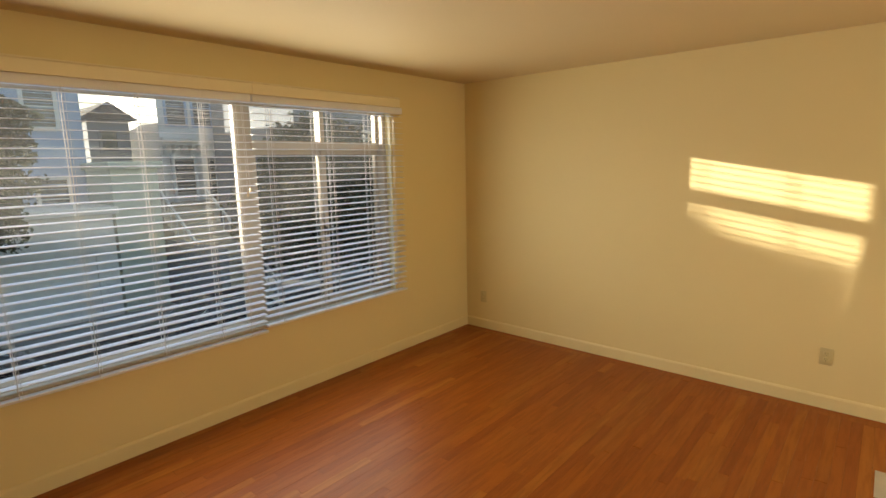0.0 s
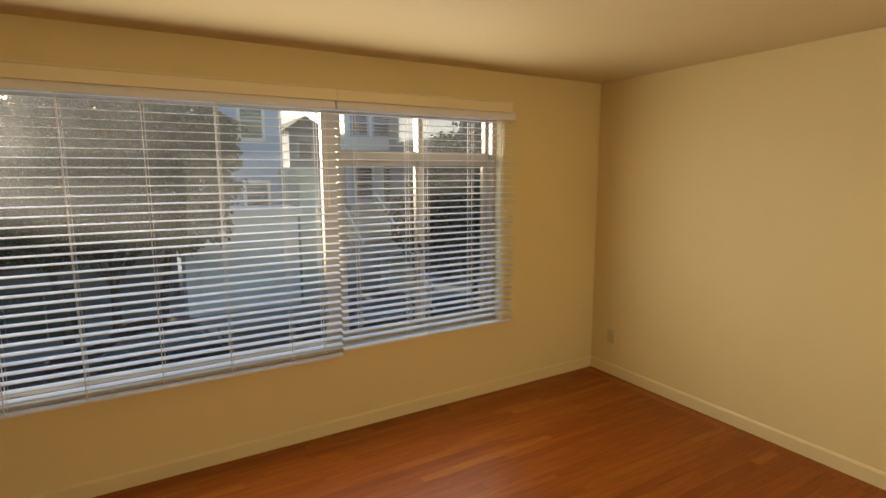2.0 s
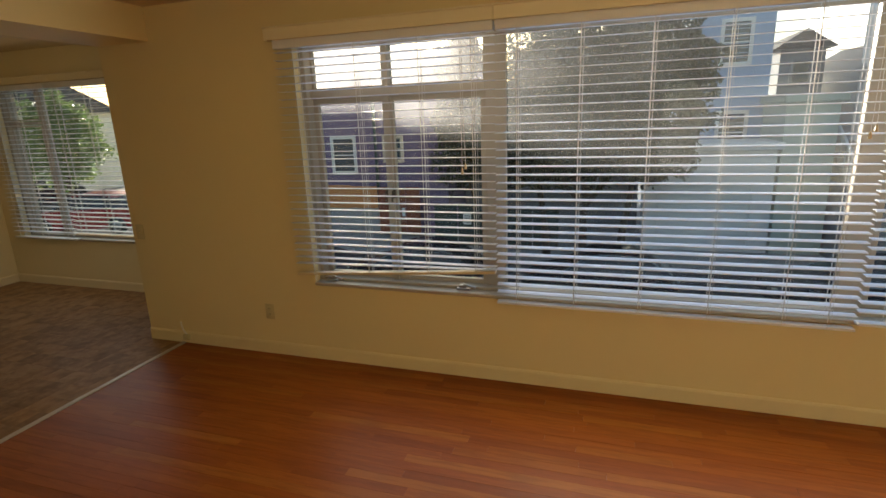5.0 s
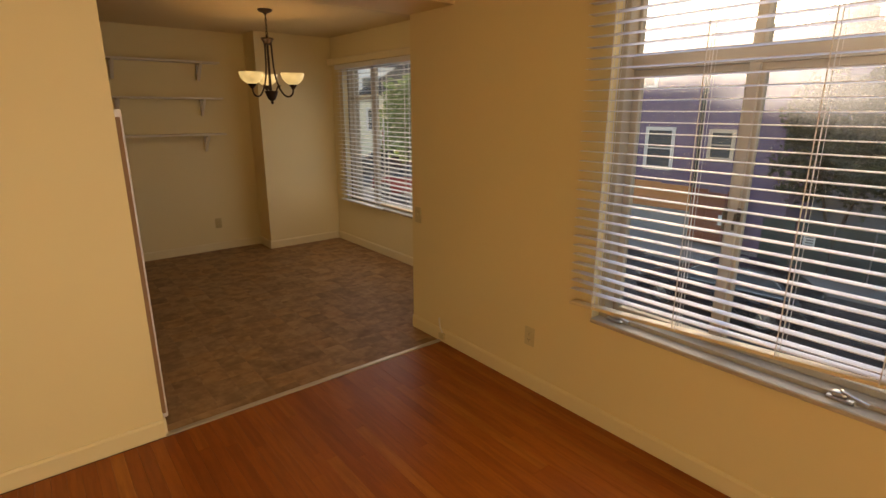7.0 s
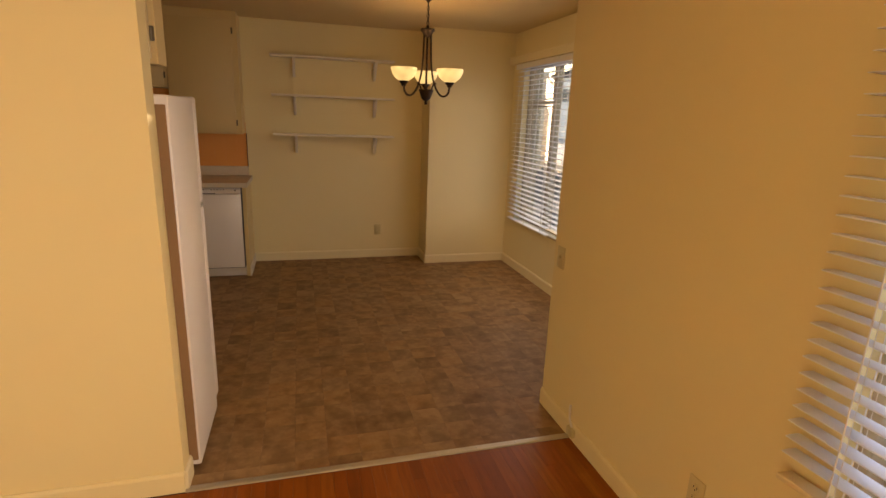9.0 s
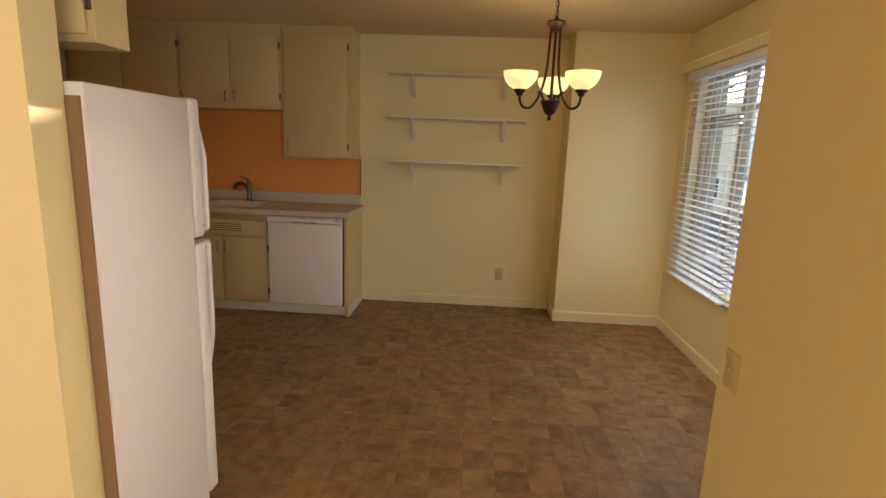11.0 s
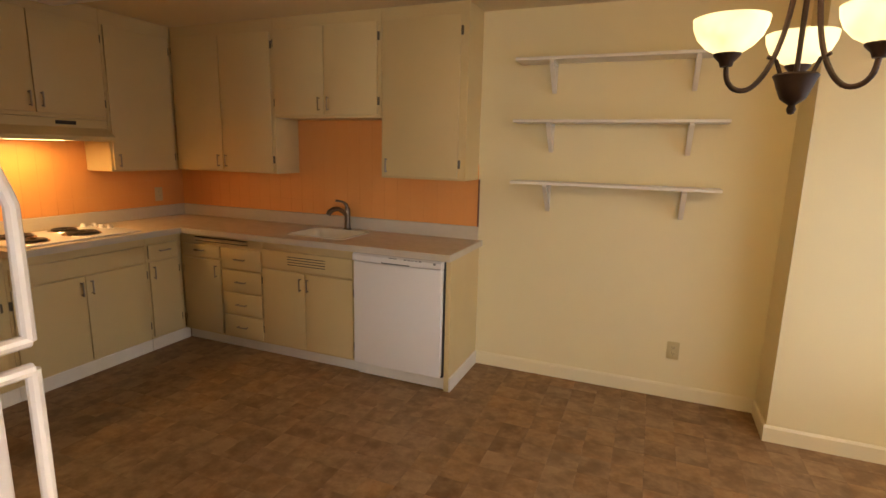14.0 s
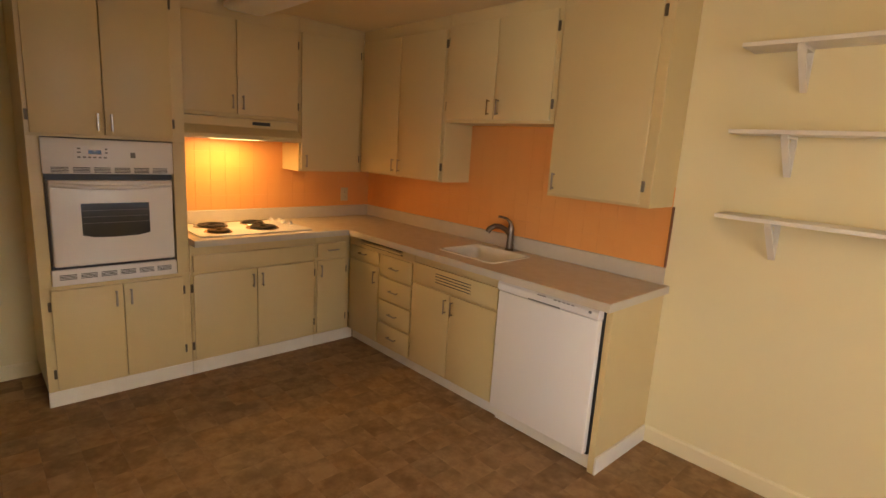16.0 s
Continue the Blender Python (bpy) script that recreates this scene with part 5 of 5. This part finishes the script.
def car(x, y, paint, label, turn=0.0, length=4.3):
    """A parked car along y: lofted shell, glasshouse, wheels and trim."""
    root = base("car", pose(x, y, slope(y) + 0.008, 0, 0, turn), label, "car")
    k = length / 4.3
    low = [(-2.15, 0.35), (-2.12, 0.62), (-1.95, 0.78), (-1.2, 0.90), (-0.55, 0.95), (1.5, 0.98), (2.02, 0.95), (2.13, 0.7), (2.15, 0.38), (2.0, 0.24), (-2.0, 0.22)]
    high = [(-1.15, 0.90), (-0.35, 1.40), (0.1, 1.47), (0.9, 1.46), (1.45, 1.32), (1.95, 0.96)]
    bm = bmesh.new()
    def shell(outline, half_lo, half_hi, zmin, zmax):
        rings = []
        for f in (-1, -0.88, 0.88, 1):
            row = []
            for yy, z in outline:
                u = (z - zmin) / (zmax - zmin)
                h = half_lo + (half_hi - half_lo) * u
                s = 0.93 if abs(f) == 1 else 1.0
                row.append(bm.verts.new((f * h, yy * k * s, zmin + (z - zmin) * (0.96 if abs(f) == 1 else 1.0))))
            rings.append(row)
        n = len(outline)
        for a, b in zip(rings, rings[1:]):
            for j in range(n):
                bm.faces.new((a[j], a[(j + 1) % n], b[(j + 1) % n], b[j]))
        bm.faces.new(rings[0])
        bm.faces.new(rings[-1][::-1])
    shell(low, 0.86, 0.86, 0.22, 0.98)
    roofline = [(-0.42, 1.37), (-0.32, 1.43), (0.1, 1.5), (0.9, 1.49), (1.42, 1.36), (1.4, 1.3), (0.9, 1.42), (0.1, 1.43), (-0.3, 1.37)]
    shell(roofline, 0.66, 0.62, 1.3, 1.5)
    made("body", bm, paint, root, smooth=True)
    bm = bmesh.new()
    shell(high, 0.82, 0.60, 0.90, 1.47)
    made("glasshouse", bm, M_CARGLASS, root, smooth=True)
    bm = bmesh.new()
    for s in (-1, 1):
        tube(bm, [(s * 0.845, -0.95 * k, 0.97), (s * 0.70, -0.3 * k, 1.39), (s * 0.66, 0.1 * k, 1.455), (s * 0.66, 0.9 * k, 1.445), (s * 0.72, 1.45 * k, 1.30), (s * 0.845, 1.8 * k, 0.99), (s * 0.86, 0.5 * k, 0.965), (s * 0.86, -0.9 * k, 0.955)], 0.014, 6)
    made("window_trim", bm, M_BRIGHT, root, smooth=True, label="chrome window trim")
    for wy in (-1.33, 1.33):
        for s in (-1, 1):
            bm = bmesh.new()
            lathe(bm, [(0.20, -0.1), (0.30, -0.1), (0.325, -0.07), (0.325, 0.07), (0.30, 0.1), (0.20, 0.1)], 28)
            w = made("tyre", bm, M_TYRE, root, pose(s * 0.80, wy * k, 0.325, 0, 90 * s, 0), smooth=True)
            bm = bmesh.new()
            lathe(bm, [(0.0, 0.085), (0.05, 0.09), (0.055, 0.075), (0.19, 0.06), (0.205, 0.095), (0.205, -0.08), (0, -0.08)], 28)
            for a in range(5):
                t = radians(72 * a)
                rod(bm, (0.04 * math.cos(t), 0.04 * math.sin(t), 0.083), (0.19 * math.cos(t), 0.19 * math.sin(t), 0.088), 0.022, 0.016, n=6)
            made("rim", bm, M_BRIGHT, w, smooth=True, label="bright alloy rim")
    bm = bmesh.new()
    for s in (-1, 1):
        box(bm, (s * 0.55, -2.12 * k, 0.6), (s * 0.8, -1.98 * k, 0.74), 0.03)
        box(bm, (s * 0.6, 2.02 * k, 0.68), (s * 0.82, 2.12 * k, 0.86), 0.03)
    made("lamp", bm, M_RED if paint is M_CARRED else M_BRIGHT, root)
    return root


car(-14.9, 0.85, M_CARDARK, "dark parked hatchback with chrome window trim")
car(-14.9, -4.9, M_CARDARK, "dark parked car at the kerb")
car(-15.0, 7.3, M_CARDARK, "dark parked car at the kerb with red tail lamps")
car(-14.2, -17.8, M_CARRED, "red car parked near the crossing", 20)
car(-17.2, -25.5, M_CARDARK, "dark car parked near the crossing", 60)


def boards():
    root = base("garage_gate", pose(-21.6, -11.95, GZ), "pale plywood boards and a red-brown plank gate", "gate")
    for i, (a, b, z0, z1, dx) in enumerate(((0.0, 1.4, 1.3, 2.38, 0.05), (1.4, 2.72, 1.32, 2.34, 0.06), (2.75, 3.4, 0.1, 2.3, 0.0), (3.42, 4.1, 0.15, 2.2, 0.03), (4.12, 4.8, 0.1, 2.3, 0.0))):
        bm = bmesh.new()
        box(bm, (dx, a, z0), (dx + 0.05, b, z1), 0.01)
        made("board", bm, M_BOARD if i < 2 else M_GATE, root)
    boxes("low_wall", [((-0.05, -0.1, 0.0), (0.04, 2.73, 1.28))], M_CONCRETE, root, label="grey concrete low wall")
    boxes("notice", [((0.085, 3.92, 0.95), (0.10, 4.08, 1.35))], M_WHITE, root, label="white paper notice")


boards()


def fence():
    root = base("fence", pose(-20.2, -6.0, GZ), "dark green panel fence with a white sign", "fence")
    for i in range(5):
        bm = bmesh.new()
        box(bm, (-0.03, i * 1.05, 0.05), (0.0, i * 1.05 + 1.0, 1.75), 0.005)
        for k in range(5):
            box(bm, (0.0, i * 1.05 + k * 0.2 + 0.01, 0.05), (0.012, i * 1.05 + k * 0.2 + 0.19, 1.75))
        made("panel", bm, M_FENCE, root)
    boxes("sign", [((0.014, 1.28, 0.95), (0.03, 1.62, 1.45))], M_WHITE, root, label="white no-parking notice")
    boxes("sign_line", [((0.0302, 1.33, 1.02 + i * 0.09), (0.034, 1.57, 1.06 + i * 0.09)) for i in range(4)], M_GREY, root)


fence()


def stop_sign(x, y, turn):
    root = base("stop_sign", pose(x, y, slope(y), 0, 0, turn), "red octagonal stop sign under a street name plate", "stop sign")
    bm = bmesh.new()
    rod(bm, (0, 0, 0), (0, 0, 3.35), 0.03)
    made("post", bm, M_STEEL, root, smooth=True)
    def octagon(r, y0, y1):
        b = bmesh.new()
        prism(b, [(r * math.cos(radians(22.5 + 45 * i)), 2.5 + r * math.sin(radians(22.5 + 45 * i))) for i in range(8)], y0, y1, "y")
        return b
    made("border", octagon(0.40, -0.045, -0.038), M_WHITE, root)
    made("plate", octagon(0.375, -0.05, -0.0455), M_RED, root)
    cu = bpy.data.curves.new("word", "FONT")
    cu.body, cu.size, cu.align_x, cu.align_y, cu.extrude = "STOP", 0.30, "CENTER", "CENTER", 0.002
    cu.materials.append(M_WHITE)
    ob = new("word", cu)
    ob.parent = root
    ob.matrix_basis = pose(0, -0.053, 2.5, 90)
    boxes("name_plate", [((-0.42, -0.02, 3.0), (0.42, -0.005, 3.16)), ((-0.42, -0.02, 3.2), (0.42, -0.005, 3.34))], M_WHITE, root, label="white street name plates")


stop_sign(-13.35, -19.4, 62)


def outside_stairs():
    root = base("front_stairs", pose(-17.0, 8.85, GZ), "pale concrete house stairs with white handrails", "stairs")
    for i in range(20):
        bm = bmesh.new()
        box(bm, (-0.28 * (i + 1), 0, 0), (-0.28 * i, 2.1, 0.18 * i + 0.13), 0.01)
        box(bm, (-0.28 * (i + 1), -0.02, 0.18 * i + 0.13), (-0.28 * i + 0.03, 2.12, 0.18 * (i + 1)), 0.008)
        made("step", bm, M_PALE, root)
    boxes("side_wall", [((-5.6, -0.35, 0.0), (0.3, -0.03, 2.6))], M_GREYWALL, root, label="grey stucco side wall")
    for s in (0.1, 2.0):
        bm = bmesh.new()
        tube(bm, [(0.1, s, 0.95), (-5.5, s, 4.5)], 0.06, 8)
        for i in range(0, 20, 2):
            rod(bm, (-0.28 * i - 0.14, s, 0.18 * (i + 1) - 0.01), (-0.28 * i - 0.14, s, 1.08 + 0.178 * i), 0.025, n=8)
        made("handrail", bm, M_WHITE, root)


outside_stairs()
bm = bmesh.new()
for yy, zz in ((-30, 4.6), (-30, 5.2)):
    tube(bm, [(-18.8, -60 + 8 * i, zz + 0.02 * (i % 4 - 2) ** 2) for i in range(20)], 0.018, 5)
wires = made("power_line", bm, M_DARK, label="thin black overhead power wires", category="power line")


def power_pole(x, y):
    root = base("power_pole", pose(x, y, GZ), "weathered wooden street pole with a crossarm", "utility pole")
    bm = bmesh.new()
    rod(bm, (0, 0, 0), (0, 0, 9.5), 0.15, 0.1, 12)
    made("pole", bm, M_BARK, root, smooth=True)
    boxes("crossarm", [((-0.06, -1.1, 8.3), (0.06, 1.1, 8.42)), ((-0.06, -1.0, 8.8), (0.06, 1.0, 8.92))], M_BARK, root)


power_pole(-13.6, -27.0)
hb = bmesh.new()
prism(hb, [(-260, GZ), (-120, 8), (-60, 13), (0, 16), (60, 12), (130, 7), (240, GZ)], -240, -232, "x")
made("backdrop_hill", hb, M_LEAF2, kind="structure", label="distant green hillside", category="backdrop")


# ---- floor pieces ----
def unit_block(mat, bevel=0.0):
    bm = bmesh.new()
    box(bm, (0, 0, -1), (1, 1, 0))
    me = bpy.data.meshes.new("piece")
    bmesh.ops.recalc_face_normals(bm, faces=bm.faces)
    bm.to_mesh(me)
    bm.free()
    me.materials.append(mat)
    return me


def lay(rects, name, parent, mat, thick, top, chosen):
    """Lay flat pieces (x0, y0, x1, y1): the chosen as parts of their own, the rest joined."""
    me = unit_block(mat)
    rest = bmesh.new()
    left = 300
    for r in rects:
        z = top + random.uniform(-0.0004, 0.0004)
        if left and chosen(r):
            left -= 1
            ob = new(name, me)
            ob.parent = parent
            ob.matrix_basis = Matrix.Translation((r[0], r[1], z)) @ Matrix.Diagonal((r[2] - r[0], r[3] - r[1], thick, 1))
        else:
            box(rest, (r[0], r[1], z - thick), (r[2], r[3], z))
    made(name + "_field", rest, mat, parent, kind="stuff")


rnd = random.Random(4)
planks = []
border = 0.057
w = 0.0572
x = WX + 0.002
while x < EX - 0.01:
    x2 = min(x + w, EX)
    y = DY + 0.02 - rnd.uniform(0, 0.9)
    end = NY - 2 * border if x < EX else NY
    while y < end:
        y2 = y + rnd.choice((0.45, 0.6, 0.75, 0.95, 1.2, 1.5, 1.9))
        if end - y2 < 0.2:
            y2 = end
        a, b = max(y, DY + 0.02), min(y2, end)
        if b - a > 0.02:
            planks.append((x, a, x2 - 0.0008, b - 0.0008))
        y = y2
    x = x2
for k in range(2):
    y0 = NY - 2 * border + k * border
    xx = WX
    while xx < EX:
        x2 = min(xx + rnd.uniform(0.8, 1.8), EX)
        planks.append((xx, y0, x2 - 0.0008, y0 + border - 0.0008))
        xx = x2
lay(planks, "plank", floor, M_OAK, 0.011, 0.0, lambda r: r[0] < -0.4 and r[1] < 4.0)

TS = 0.1525
tiles = []
nx, ny = int((KE - KW) / TS) + 1, int((DY - 0.022 - KS) / TS) + 1
for i in range(nx):
    for j in range(ny):
        a, b = KW + i * TS, KS + j * TS
        a2, b2 = min(a + TS, KE), min(b + TS, DY - 0.022)
        if a2 - a < 0.02 or b2 - b < 0.02:
            continue
        tiles.append((a, b, a2 - 0.0007, b2 - 0.0007))
lay(tiles, "tile", kfloor, M_TILE, 0.0035, 0.0, lambda r: -2.6 < r[0] < 0.2 and -4.9 < r[1] < -2.6)

# orange wall tiles
TW = 0.108


def wall_tiles(cells):
    """cells: (place, turn, width, height) of single tiles."""
    bm = bmesh.new()
    box(bm, (0.0003, -0.0035, 0.0003), (TW - 0.0003, 0.0, TW - 0.0003), 0.0006)
    me = bpy.data.meshes.new("tile")
    bmesh.ops.recalc_face_normals(bm, faces=bm.faces)
    bm.to_mesh(me)
    bm.free()
    me.materials.append(M_ORANGE)
    for m, w, h in cells:
        ob = new("tile", me)
        ob.parent = backing
        ob.matrix_basis = m @ Matrix.Diagonal((w / TW, 1, h / TW, 1))


cells = []
for i in range(26):
    x = KE - 0.012 - i * TW
    w = min(TW, x + 0.923)
    if w < 0.02:
        continue
    for j in range(7):
        z = 1.0165 + j * TW
        if j > 3 and not (-0.36 < x - TW / 2 < 0.64):
            continue
        cells.append((pose(x, KS + 0.008, z, 0, 0, 180), w, TW))
for i in range(16):
    y = -3.965 - i * TW
    if y - TW < KS + 0.01:
        continue
    for j in range(6):
        if j > 3 and y < -4.85:
            continue
        cells.append((pose(KE - 0.008, y, 1.0165 + j * TW, 0, 0, -90), TW, TW))
wall_tiles(cells)
